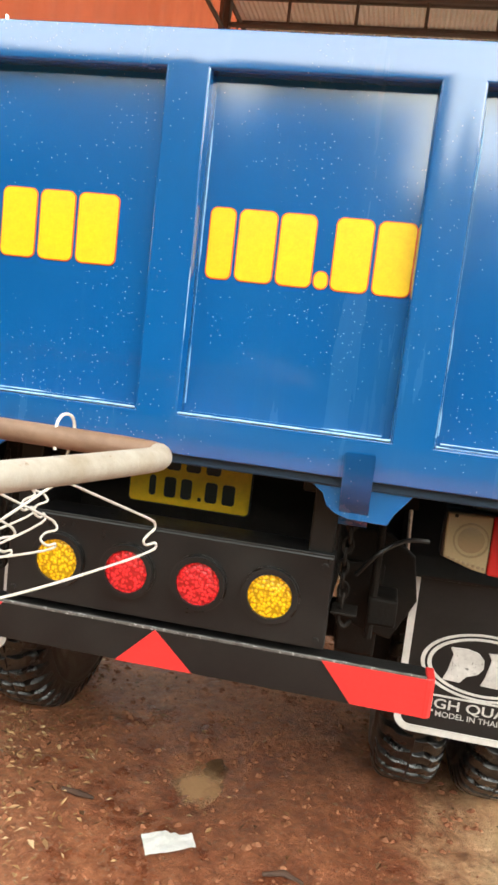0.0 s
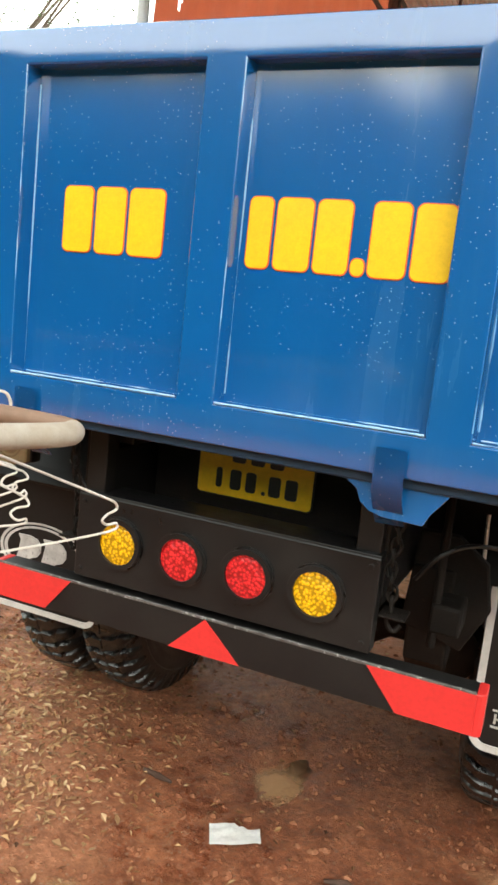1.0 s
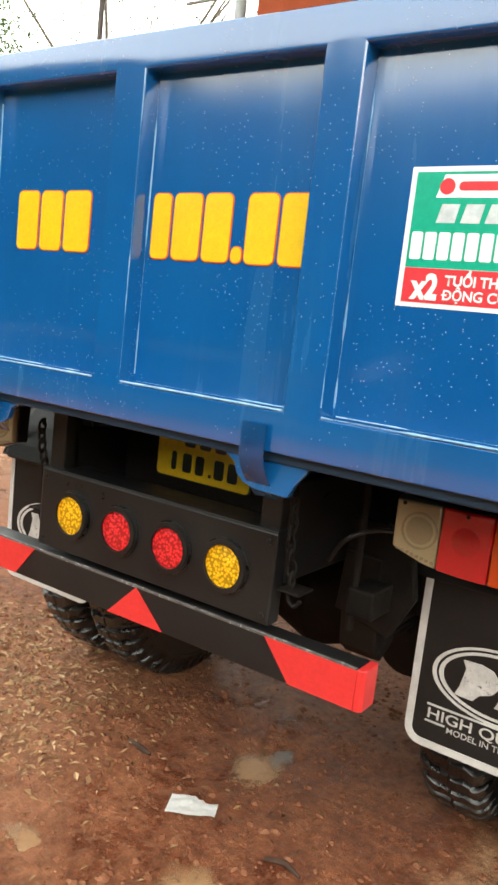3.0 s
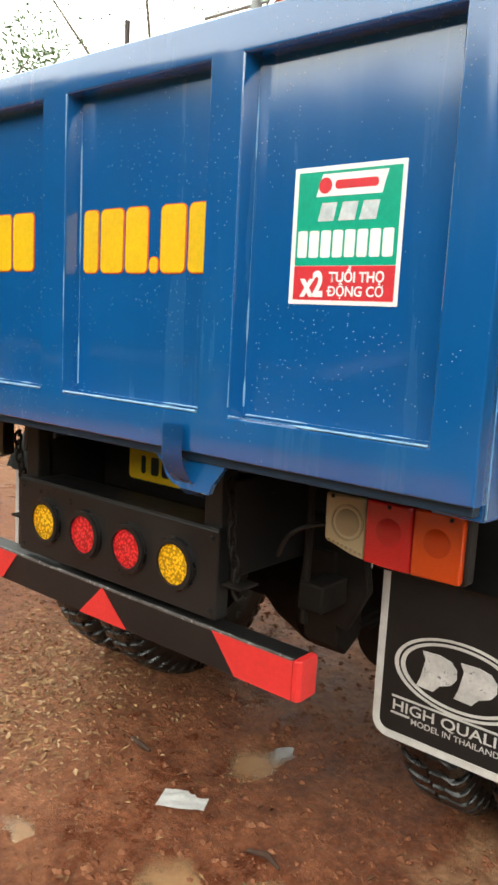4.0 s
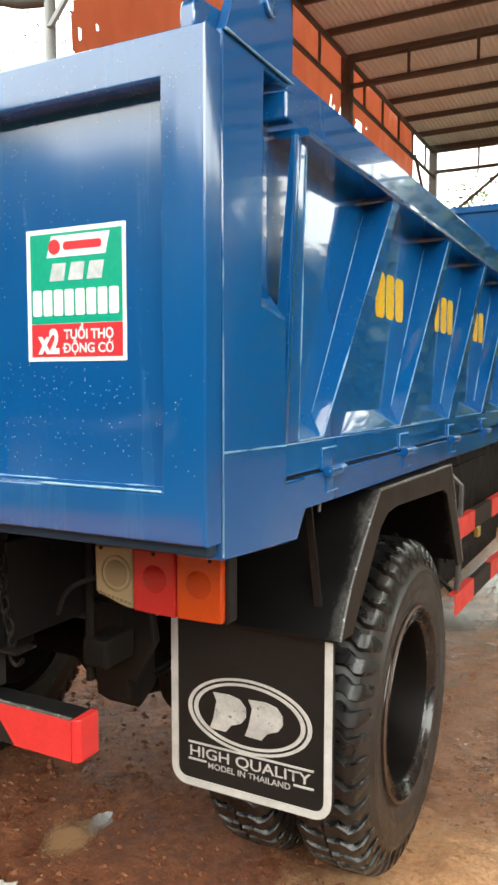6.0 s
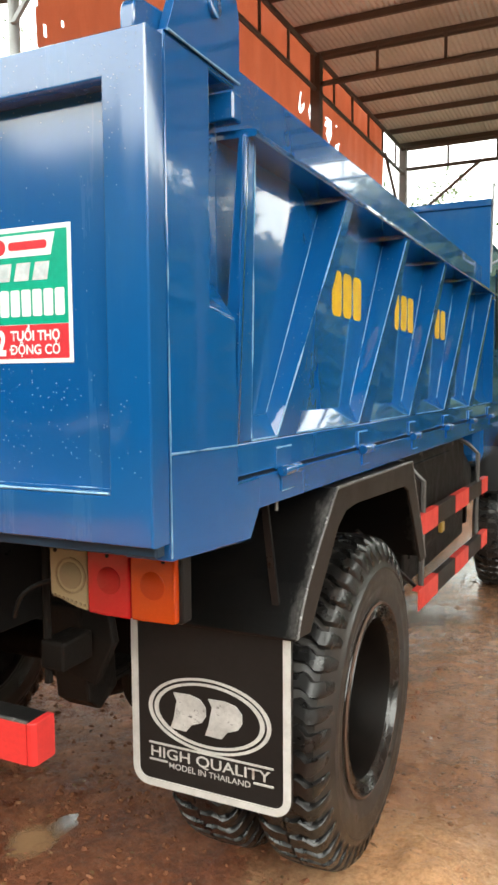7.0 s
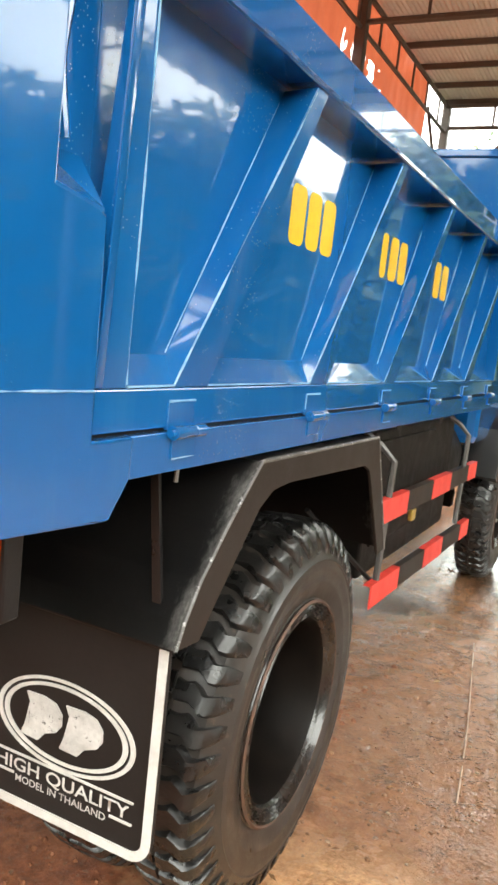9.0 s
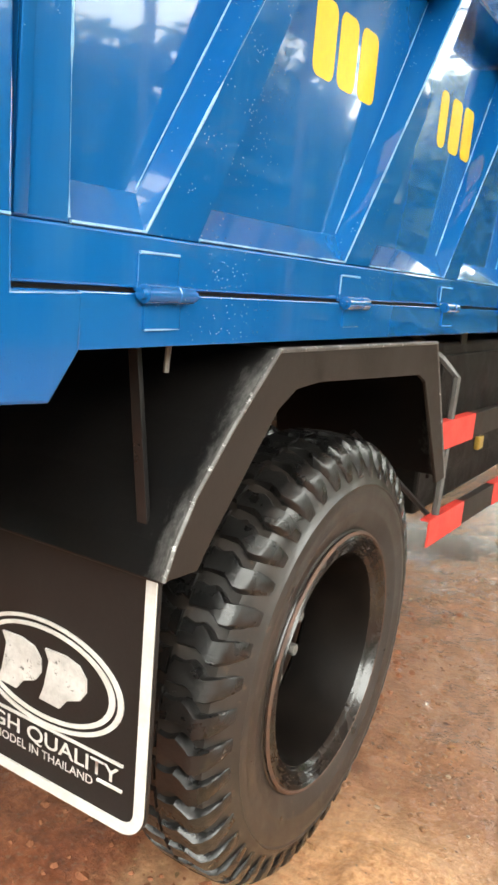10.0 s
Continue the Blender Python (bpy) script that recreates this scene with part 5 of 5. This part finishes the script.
part("logo_shape", box_flat(0.762, 0.850, 1.795, 1.810, sy - 0.0018, sy - 0.0012, 0.006), STRED, st)
for x in (0.728, 0.772, 0.815):
    part("logo_shape", prism([(x, 1.740), (x + 0.034, 1.740), (x + 0.040, 1.772), (x + 0.008, 1.772)], "y", sy - 0.0012, sy - 0.0006, 0.0), SILVER, st)
for i in range(8):
    part("logo_shape", box_flat(0.687 + i * 0.0255, 0.687 + i * 0.0255 + 0.021, 1.676, 1.724, sy - 0.0012, sy - 0.0006, 0.004), STWHITE, st)
part("lettering", lettering("x2", 0.697, sy - 0.0012, 1.608, 0.042, 0.052, 0.045), STWHITE, st, "white lettering x2")
part("lettering", lettering("TUỔI THỌ", 0.760, sy - 0.0012, 1.633, 0.017, 0.114, 0.03), STWHITE, st, "white lettering TUỔI THỌ")
part("lettering", lettering("DỘNG CƠ", 0.760, sy - 0.0012, 1.608, 0.017, 0.114, 0.02), STWHITE, st, "white lettering ĐỘNG CƠ")
part("letter_stroke", box_flat(0.7575, 0.7675, 1.6150, 1.6178, sy - 0.0019, sy - 0.0014, 0.0004), STWHITE, st)


# ---- the rack with wire hangers beside the camera's start ----
rack = thing("drying_rack", "weathered steel pipe drying rack with a bent end", "drying rack")
tip = Vector((0.238, -0.742, 1.405))
part("pipe", tube(smooth_path([(-0.30, -2.35, 1.43), (0.10, -1.20, 1.418), (0.205, -0.87, 1.409), (0.236, -0.765, 1.406), (0.232, -0.735, 1.406)], 5), 0.0135, 14), PIPE, rack, smooth=True)
part("pipe", tube(smooth_path([(0.232, -0.735, 1.406), (0.205, -0.730, 1.408), (0.046, -0.731, 1.410), (-0.6, -0.70, 1.41), (-1.35, -0.66, 1.41)], 5), 0.0125, 14), RUSTY, rack, "brown rusty pipe", smooth=True)
for x, y in ((-1.35, -0.66), (-0.30, -2.35)):
    part("leg", tube([(x, y, 1.41), (x, y, rise(x, y) - 0.01)], 0.0135, 12), PIPE, rack, smooth=True)


def build_hanger(x, y, z, turn, drop, sag, k):
    """A wire clothes hanger: hook over the pipe, twisted neck, shoulders and lower bar, bent out of true."""
    r = random.Random(k)
    pts = [(0.0, -0.016), (0.002, 0.010), (0.012, 0.022), (0.024, 0.020), (0.030, 0.004), (0.020, -0.020), (0.016, -0.052)]
    hook = [(0, a - 0.014, b) for a, b in pts]
    wide = 0.172 + r.uniform(-0.006, 0.006)
    body = [(0, 0.002, -0.052), (0, wide * 0.45, -0.085), (0, wide - 0.02, -0.118), (0, wide, -0.128), (0, wide + 0.004, -0.138), (0, wide - 0.012, -0.142), (0, wide - 0.020, -0.150), (0, wide - 0.010, -0.158), (0, wide + 0.002, -0.156), (0, wide - 0.01, -0.166), (0, 0.05, -0.172 - sag), (0, -0.06, -0.172 - sag), (0, -wide + 0.01, -0.166), (0, -wide, -0.15), (0, -wide + 0.02, -0.118), (0, -wide * 0.45, -0.085), (0, 0.002, -0.052)]
    rot = Matrix.Translation((x, y, z)) @ Matrix.Rotation(turn, 4, "Z") @ Matrix.Rotation(drop, 4, "X")
    h = thing("wire_hanger", "white coated wire clothes hanger on the rack pipe", "hanger", group="hangers on the rack")
    def bent(ps):
        return [rot @ Vector((q[0] + r.uniform(-0.004, 0.004), q[1], q[2])) for q in ps]
    part("hook", tube(smooth_path(bent(hook), 4), 0.0019, 6), WIRE, h, smooth=True)
    part("shoulder_wire", tube(smooth_path(bent(body), 4), 0.0018, 6), WIRE, h, smooth=True)
    return h


for k, (x, dy, turn, drop, sag) in enumerate(((0.118, 0.0, -22, 0, 0.0), (-0.015, 0.0, -12, 4, 0.0), (-0.035, 0.0, -33, -5, 0.003), (-0.060, 0.0, -20, 6, 0.003), (-0.085, 0.0, -40, -9, 0.0), (-0.11, 0.0, -8, 5, 0.0))):
    build_hanger(x, -0.725 + dy, 1.412, radians(turn), radians(drop), sag, k)

# ---- shed beyond the truck ----
shed = thing("shed", "open steel shed with corrugated roof and brown trusses", "shed")
SX, SZ = -3.12, 7.28
# the row at y=-0.3 is unseen, added to carry the extended roof
for y in (-0.3, 5.9, 12.1, 18.3):
    for x in (SX, 11.1):
        if (x > 0 and 0 < y < 12) or (x < 0 and 5 < y < 7):
            continue
        part("column", box(x - 0.09, x + 0.09, y - 0.09, y + 0.09, -0.02, SZ - 0.05, 0.01), SHEDSTEEL, shed)
    tr = part("truss", tube([(SX, y, SZ - 0.06), (11.1, y, SZ - 0.06)], 0.05, 6), SHEDSTEEL, shed)
    part("lower_chord", tube([(SX, y, SZ - 0.56), (11.1, y, SZ - 0.56)], 0.045, 6), SHEDSTEEL, tr)
    for i in range(13):
        x = SX + 1.1 + 1.15 * i
        if x < 11.0:
            part("strut", tube([(x, y, SZ - 0.06), (x, y, SZ - 0.56)], 0.03, 6), SHEDSTEEL, tr)
part("brace", tube([(SX, 18.3, 5.3), (SX + 1.9, 18.3, 6.75)], 0.04, 6), SHEDSTEEL, shed)
part("brace", tube([(SX, 18.3, 5.3), (SX, 16.6, 6.7)], 0.04, 6), SHEDSTEEL, shed)
eave = part("eave_truss", tube([(SX, -2.5, SZ - 0.08), (SX, 18.6, SZ - 0.08)], 0.045, 6), SHEDSTEEL, shed)
part("lower_chord", tube([(SX, -2.5, SZ - 0.66), (SX, 18.6, SZ - 0.66)], 0.04, 6), SHEDSTEEL, eave)
for i in range(13):
    part("strut", tube([(SX, 5.2 + 1.12 * i, SZ - 0.08), (SX, 5.2 + 1.12 * i, SZ - 0.66)], 0.028, 6), SHEDSTEEL, eave)
for i in range(19):
    y = -2.86 + 1.18 * i
    part("purlin", box(SX - 0.1, 11.3, y - 0.03, y + 0.03, SZ - 0.0, SZ + 0.11, 0.004), SHEDSTEEL, shed)
nx = 1270
rv, rf = [], []
# the near part of the sheet is unseen, added to hide sky from the ribs
for j, y in enumerate((-2.6, 19.0)):
    for i in range(nx + 1):
        x = SX - 0.15 + i * (14.6 / nx)
        rv.append((x, y, SZ + 0.125 + 0.016 * math.sin(2 * math.pi * x / 0.09)))
rf = [(i, i + 1, nx + 2 + i, nx + 1 + i) for i in range(nx)]
raw("roof_sheet", rv, rf, ROOFING, shed)


def build_tarp():
    """The torn side curtain of the shed."""
    r = random.Random(11)
    ny, nz = 300, 120
    bm = bmesh.new()
    y0, y1, z1 = 4.92, 16.9, SZ + 0.13
    def low(y):
        base = 4.0 if y < 9 else 4.4 if y < 11.6 else 5.35 + 0.3 * math.sin(y * 3.1)
        return base + 0.25 * noise.noise(Vector((y * 3.0, 0.0, 4.0)))
    vs = {}
    for i in range(ny + 1):
        y = y0 + (y1 - y0) * i / ny
        for k in range(nz + 1):
            z = z1 - (z1 - 3.9) * k / nz
            bulge = 0.10 * noise.noise(Vector((y * 0.8, z * 0.7, 0))) + 0.03 * noise.noise(Vector((y * 3, z * 1.2, 3)))
            vs[i, k] = bm.verts.new((SX - 0.16 + bulge, y, z))
    for i in range(ny):
        for k in range(nz):
            y, z = y0 + (y1 - y0) * (i + 0.5) / ny, z1 - (z1 - 3.9) * (k + 0.5) / nz
            if z < low(y):
                continue
            torn = 11.7 < y < 14.0 and 5.2 < z < 6.5 and noise.noise(Vector((y * 2.6, z * 2.2, 7))) + 0.5 * noise.noise(Vector((y * 8, z * 6, 7))) > 0.16
            torn = torn or (y < 5.75 and noise.noise(Vector((y * 11, z * 5, 2))) > 0.44)
            if torn:
                continue
            bm.faces.new((vs[i, k], vs[i + 1, k], vs[i + 1, k + 1], vs[i, k + 1]))
    bmesh.ops.delete(bm, geom=[v for v in bm.verts if not v.link_faces], context="VERTS")
    curtain = thing("tarpaulin", "torn orange tarpaulin hanging from the shed eave", "tarpaulin")
    part("sheet", bm, TARP, curtain, smooth=True)
    part("tie_rope", tube([(SX - 0.02, 4.95, SZ - 0.1), (SX - 0.02, 16.8, SZ - 0.1)], 0.012, 6), WIRE, curtain)


build_tarp()
post = thing("steel_post", "light grey steel post beside the shed", "post")
part("shaft", tube([(-3.0, 4.3, -0.02), (-3.0, 4.3, 7.2)], 0.05, 12), GREYSTEEL, post, smooth=True)
part("brace", hexa([(-2.98, 4.22, 4.60), (-2.92, 4.22, 4.60), (-2.92, 4.26, 4.60), (-2.98, 4.26, 4.60), (-2.52, 4.22, 5.10), (-2.46, 4.22, 5.10), (-2.46, 4.26, 5.10), (-2.52, 4.26, 5.10)], 0.004), GREYSTEEL, post)
part("cross_bar", tube([(-3.60, 4.3, 4.275), (-2.87, 4.3, 4.275)], 0.016, 8), GREYSTEEL, post, smooth=True)
part("bent_pipe", tube(smooth_path([(-3.02, 4.3, 4.86), (-3.35, 4.3, 4.91), (-3.62, 4.3, 5.0), (-3.95, 4.3, 5.11), (-4.5, 4.3, 5.18)]), 0.05, 10), SHEDSTEEL, post, "dark bent pipe", smooth=True)
pole = thing("thin_pole", "thin grey pole standing in the yard", "pole")
part("shaft", tube([(-5.0, 4.6, -0.02), (-5.0, 4.6, 4.62)], 0.028, 10), SHEDSTEEL, pole, smooth=True)


# ---- trees ----
def build_tree(x, y, height, spread, seed, leaves=2600, leaf=0.16, low=0.35):
    r = random.Random(seed)
    t = thing("tree", "leafy green broad tree behind the yard", "tree", (x, y, 0), "trees round the yard")
    trunk = [(0, 0, -0.1)]
    for i in range(1, 6):
        trunk.append((trunk[-1][0] + r.uniform(-0.15, 0.15), trunk[-1][1] + r.uniform(-0.15, 0.15), height * 0.62 * i / 5))
    part("trunk", tube(trunk, [0.02 * height * (1 - 0.13 * i) for i in range(6)], 10), BARK, t, smooth=True)
    tips = []
    for i in range(11):
        z = height * r.uniform(low, 0.62)
        u = r.uniform(0, 2 * math.pi)
        d = spread * r.uniform(0.45, 0.95)
        end = (d * math.cos(u), d * math.sin(u), min(height * 0.97, z + height * r.uniform(0.08, 0.35)))
        mid = (end[0] * 0.5 + r.uniform(-0.2, 0.2), end[1] * 0.5, z + (end[2] - z) * 0.35)
        part("limb", tube(smooth_path([(0, 0, z * 0.9), mid, end], 3), [0.0045 * height * (1 - 0.11 * k) for k in range(7)], 6), BARK, t, smooth=True)
        tips += [end, mid]
    tips.append((0, 0, height * 0.9))
    vs, fs = [], []
    clumps = [(c, spread * r.uniform(0.16, 0.36)) for c in tips for _ in range(3)]
    for _ in range(leaves):
        c, rad = r.choice(clumps)
        d = Vector((r.gauss(0, 1), r.gauss(0, 1), r.gauss(0, 0.8))).normalized() * rad * r.random() ** 0.4 * 1.5
        p = Vector(c) + d
        a = Vector((r.gauss(0, 1), r.gauss(0, 1), r.gauss(0, 0.7))).normalized()
        b = a.orthogonal().normalized()
        k = leaf * r.uniform(0.6, 1.3)
        n = len(vs)
        vs += [p - a * k, p + b * k * 0.45, p + a * k, p - b * k * 0.45]
        fs.append((n, n + 1, n + 2, n + 3))
    raw("crown", [tuple(v) for v in vs], fs, LEAF, t)


build_tree(-21.5, 11.5, 11.5, 4.0, 3, 16000, 0.075)
build_tree(-4.5, 26.0, 8.0, 3.2, 4, 2200, 0.11)
build_tree(0.5, 29.0, 6.5, 3.2, 6, 1800, 0.12)
build_tree(-16.0, 15.5, 14.0, 5.2, 11, 2600, 0.055, 0.45)
for k, (x, y, h) in enumerate(((15, -14, 6.2), (21, -5, 6.6), (22, 4, 5.6), (22, 14, 5.4), (17, 22, 5.6), (11, 27, 5.9), (7, -19, 4.4), (1.5, -18.5, 4.9), (-4, -18, 4.6), (-9, -17, 7.6), (-15, -12, 8.4), (-20, -3, 8.4), (12, -20, 5.2), (27, 22, 6.2))):
    build_tree(x, y, h, h * 0.5, 20 + k, 4200, 0.36, 0.12)



def build_woods():
    """The far belt of trees all round, higher behind the yard than ahead of the truck."""
    r = random.Random(77)
    vs, fs = [], []
    for _ in range(60000):
        u = r.uniform(0, 2 * math.pi)
        d = 26.0 + r.uniform(-1.5, 2.5)
        x, y = d * math.sin(u), 2 + d * math.cos(u)
        side = (math.degrees(u) + 180) % 360 - 180
        high = 3.6 if -66 < side < 6 else 8.6 if 6 <= side < 24.5 else 6.2 if 24.5 <= side < 30 else 8.7 if 30 <= side < 62 else 7.8 if 62 <= side < 158 else 8.8 if side <= -66 else 6.6
        top = high + 1.2 * noise.noise(Vector((math.sin(u) * 5, math.cos(u) * 5, 3))) + 1.0 * noise.noise(Vector((math.sin(u) * 17, math.cos(u) * 17, 8)))
        z = r.random() ** 0.7 * top
        p = Vector((x, y, z))
        a = Vector((r.gauss(0, 1), r.gauss(0, 1), r.gauss(0, 0.7))).normalized()
        b = a.orthogonal().normalized()
        k = r.uniform(0.3, 0.55) + 0.6 * max(0.0, 1 - z / (0.9 * top))
        n = len(vs)
        vs += [tuple(p - a * k), tuple(p + b * k * 0.6), tuple(p + a * k), tuple(p - b * k * 0.6)]
        fs.append((n, n + 1, n + 2, n + 3))
    tagged(raw("far_woods", vs, fs, LEAF), "belt of far green trees round the yard", "woods", kind="stuff")


build_woods()
house = thing("house", "low house with brown tiled roof behind the trees", "house", (-24.0, 17.0, 0))
part("wall", box(-4, 4, -3, 3, -0.1, 3.4, 0.02), PLASTER, house)
part("roof", prism([(-3.7, 3.3), (3.7, 3.3), (0, 5.9)], "x", -4.5, 4.5, 0.02), TILE, house)
part("window", box(4.0, 4.05, -1.2, 0.4, 1.1, 2.2, 0.01), GLASS, house)

# ---- small things on the ground ----
paper = bmesh.new()
grid = {}
for i in range(13):
    for j in range(9):
        u, v = i / 12, j / 8
        v *= 1.0 if u < 0.55 else 0.86 if u < 0.75 else 0.62 + 0.1 * u
        x, y = -0.041 + 0.132 * u - 0.041 * v, 0.451 + 0.083 * u + 0.085 * v
        grid[i, j] = paper.verts.new((x, y, 0.016 + 0.5 * rise(x, y) + 0.007 * noise.noise(Vector((u * 4, v * 4, 3)))))
for i in range(12):
    for j in range(8):
        paper.faces.new((grid[i, j], grid[i + 1, j], grid[i + 1, j + 1], grid[i, j + 1]))
bmesh.ops.solidify(paper, geom=paper.faces[:], thickness=0.0008)
tagged(part("paper_scrap", paper, PAPER, smooth=True), "crumpled scrap of white paper on the mud", "paper")

stick = thing("stick", "dark wet stick lying on the mud", "stick")
part("wood", tube([(-0.40, 0.675, rise(-0.40, 0.675) + 0.006), (-0.34, 0.665, rise(-0.34, 0.665) + 0.010), (-0.285, 0.66, rise(-0.285, 0.66) + 0.006)], [0.006, 0.011, 0.005], 8), WETWOOD, stick, smooth=True)
stick2 = thing("stick", "brown stick half sunk in the mud", "stick")
part("wood", tube([(0.30, 0.50, rise(0.30, 0.50) + 0.004), (0.36, 0.52, rise(0.36, 0.52) + 0.008), (0.42, 0.50, rise(0.42, 0.50) + 0.004)], [0.006, 0.010, 0.005], 8), WETWOOD, stick2, smooth=True)

weed = thing("weed", "small green weed growing by the puddle", "plant")
wr = random.Random(4)
wz = rise(0.485, 0.27)
vs, fs = [], []
part("stem", tube([(0.485, 0.27, wz - 0.01), (0.487, 0.275, wz + 0.05), (0.483, 0.28, wz + 0.085)], 0.002, 5), WEED, weed)
for i in range(34):
    u, h = wr.uniform(0, 2 * math.pi), wr.uniform(0.01, 0.09)
    p = Vector((0.485, 0.275, wz + h))
    d = Vector((math.cos(u), math.sin(u), wr.uniform(-0.1, 0.5))) * wr.uniform(0.025, 0.055)
    q = d.cross(Vector((0, 0, 1))).normalized() * 0.007
    n = len(vs)
    vs += [p, p + d * 0.5 + q, p + d, p + d * 0.5 - q]
    fs.append((n, n + 1, n + 2, n + 3))
raw("leaves", [tuple(v) for v in vs], fs, WEED, weed)


def scatter(name, label, category, count, place, piece, material):
    vs, fs = [], []
    for i in range(count):
        x, y = place()
        piece(vs, fs, x, y, rise(x, y))
    tagged(raw(name, vs, fs, material), label, category, kind="stuff")


cable = thing("buried_cable", "thin pale cable half buried in wet ground", "cable")
part("sheath", tube([(x, y, rise(x, y) + 0.002) for x, y in ((1.50 - 0.135 * k / 2 * 0.9 + 0.01 * math.sin(k), 1.75 + 0.45 * k) for k in (0.6, 1, 1.5, 2, 2.5, 3, 3.5, 4))], 0.0036, 6), CABLE, cable, smooth=True)

lr = random.Random(21)


def litter_place():
    while True:
        x, y = lr.uniform(-2.6, 1.3), lr.uniform(-0.1, 3.2)
        keep = 1.0 if x < -0.55 else 0.22 if x < 0.3 else 0.10
        if lr.random() < keep * (0.35 + noise.noise(Vector((x * 2.2, y * 2.2, 8))) * 0.9 + 0.3):
            return x, y


def leaf_bit(vs, fs, x, y, z):
    k, w, u = 0.004 + 0.015 * lr.random() ** 1.8, lr.uniform(0.25, 0.5), lr.uniform(0, 6.3)
    a = Vector((math.cos(u), math.sin(u), lr.uniform(-0.35, 0.35))) * k
    b = Vector((-math.sin(u), math.cos(u), lr.uniform(-0.4, 0.4))) * k * w
    c = Vector((x, y, z + 0.004 + lr.uniform(0, 0.004)))
    n = len(vs)
    lift = Vector((0, 0, k * lr.uniform(0.0, 0.35)))
    vs += [tuple(c - a), tuple(c + b + lift), tuple(c + a), tuple(c - b + lift)]
    fs += [(n, n + 1, n + 2), (n, n + 2, n + 3)]


scatter("leaf_litter", "dry brown leaf bits and wood chips on mud", "leaf litter", 7500, litter_place, leaf_bit, LITTER)


def drift_place():
    x, y = lr.gauss(-1.15, 0.30), lr.gauss(0.95, 0.35)
    return (x, y) if lr.random() < 0.6 else (lr.gauss(-0.85, 0.25), lr.gauss(0.35, 0.22))


def chip_bit(vs, fs, x, y, z):
    n = len(vs)
    leaf_bit(vs, fs, x, y, z)
    c = Vector((x, y, z + 0.006))
    for i in range(n, len(vs)):
        vs[i] = tuple(c + (Vector(vs[i]) - c) * 1.15)


scatter("leaf_drift", "tan leaf flakes drifted round the wheels", "leaf litter", 3800, drift_place, chip_bit, varied("tan_leaf_flakes", [(0.17, 0.08, 0.035), (0.46, 0.27, 0.13), (0.27, 0.135, 0.06), (0.58, 0.40, 0.23)], 0.7, 0.25))


def stone_place():
    if lr.random() < 0.55:
        return lr.gauss(1.45, 0.28), lr.uniform(0.75, 4.5)
    return (lr.uniform(-2.0, -0.5), lr.uniform(-0.1, 3.0)) if lr.random() < 0.4 else (lr.uniform(0.9, 2.6), lr.uniform(0.2, 5.0))


def stone_bit(vs, fs, x, y, z):
    k = 0.0025 + 0.010 * lr.random() ** 4
    n, u = len(vs), lr.uniform(0, 6.3)
    for ring, lift in ((1.0, -0.15), (0.72, 0.42)):
        for i in range(6):
            a = u + i * math.pi / 3
            s = k * ring * lr.uniform(0.8, 1.2)
            vs.append((x + s * math.cos(a), y + s * 0.8 * math.sin(a), z + k * (lift + lr.uniform(-0.08, 0.08))))
    vs.append((x, y, z + k * 0.6))
    for i in range(6):
        j = (i + 1) % 6
        fs.append((n + i, n + j, n + 6 + j, n + 6 + i))
        fs.append((n + 6 + i, n + 6 + j, n + 12))


scatter("gravel", "small brown and grey stones pressed into mud", "gravel", 900, stone_place, stone_bit, STONES)


def clod_place():
    while True:
        x, y = lr.uniform(-1.6, 1.0), lr.uniform(-0.15, 3.0)
        if lr.random() < 0.25 + 0.9 * max(0.0, noise.noise(Vector((x * 3.0, y * 3.0, 4)))):
            return x, y


def clod_bit(vs, fs, x, y, z):
    """A trodden crumb of wet earth, low and lumpy."""
    k = 0.004 + 0.015 * lr.random() ** 2.5
    n, u = len(vs), lr.uniform(0, 6.3)
    for i in range(6):
        a = u + i * math.pi / 3
        s = k * lr.uniform(0.7, 1.3)
        vs.append((x + s * math.cos(a), y + s * 0.8 * math.sin(a), z - 0.002))
    for i in range(3):
        a = u + 0.4 + i * 2.1
        s = k * lr.uniform(0.25, 0.55)
        vs.append((x + s * math.cos(a), y + s * math.sin(a), z + k * lr.uniform(0.35, 0.65)))
    fs += [(n + 6, n + 7, n + 8), (n, n + 1, n + 6), (n + 1, n + 7, n + 6), (n + 1, n + 2, n + 7), (n + 2, n + 3, n + 7), (n + 3, n + 8, n + 7), (n + 3, n + 4, n + 8), (n + 4, n + 5, n + 8), (n + 5, n + 6, n + 8), (n + 5, n, n + 6)]


scatter("mud_crumbs", "wet red-brown crumbs of earth trodden loose", "mud", 4200, clod_place, clod_bit, varied("wet_earth_crumbs", [(0.17, 0.062, 0.031), (0.23, 0.092, 0.048), (0.20, 0.075, 0.038), (0.27, 0.115, 0.062), (0.15, 0.054, 0.027)], 0.75, 0.08))


def packed_place():
    while True:
        x, y = lr.uniform(0.75, 2.1), 1.5 + 3.8 * lr.random() ** 1.1
        if lr.random() < 0.35 + 0.9 * noise.noise(Vector((x * 2.4, y * 2.4, 6))):
            return x, y


scatter("packed_gravel", "small wet brown stones packed into the track", "gravel", 2600, packed_place, stone_bit, varied("wet_packed_stones", [(0.15, 0.068, 0.032), (0.22, 0.11, 0.055), (0.18, 0.085, 0.042), (0.28, 0.15, 0.08), (0.14, 0.06, 0.028)], 0.4, 0.3))
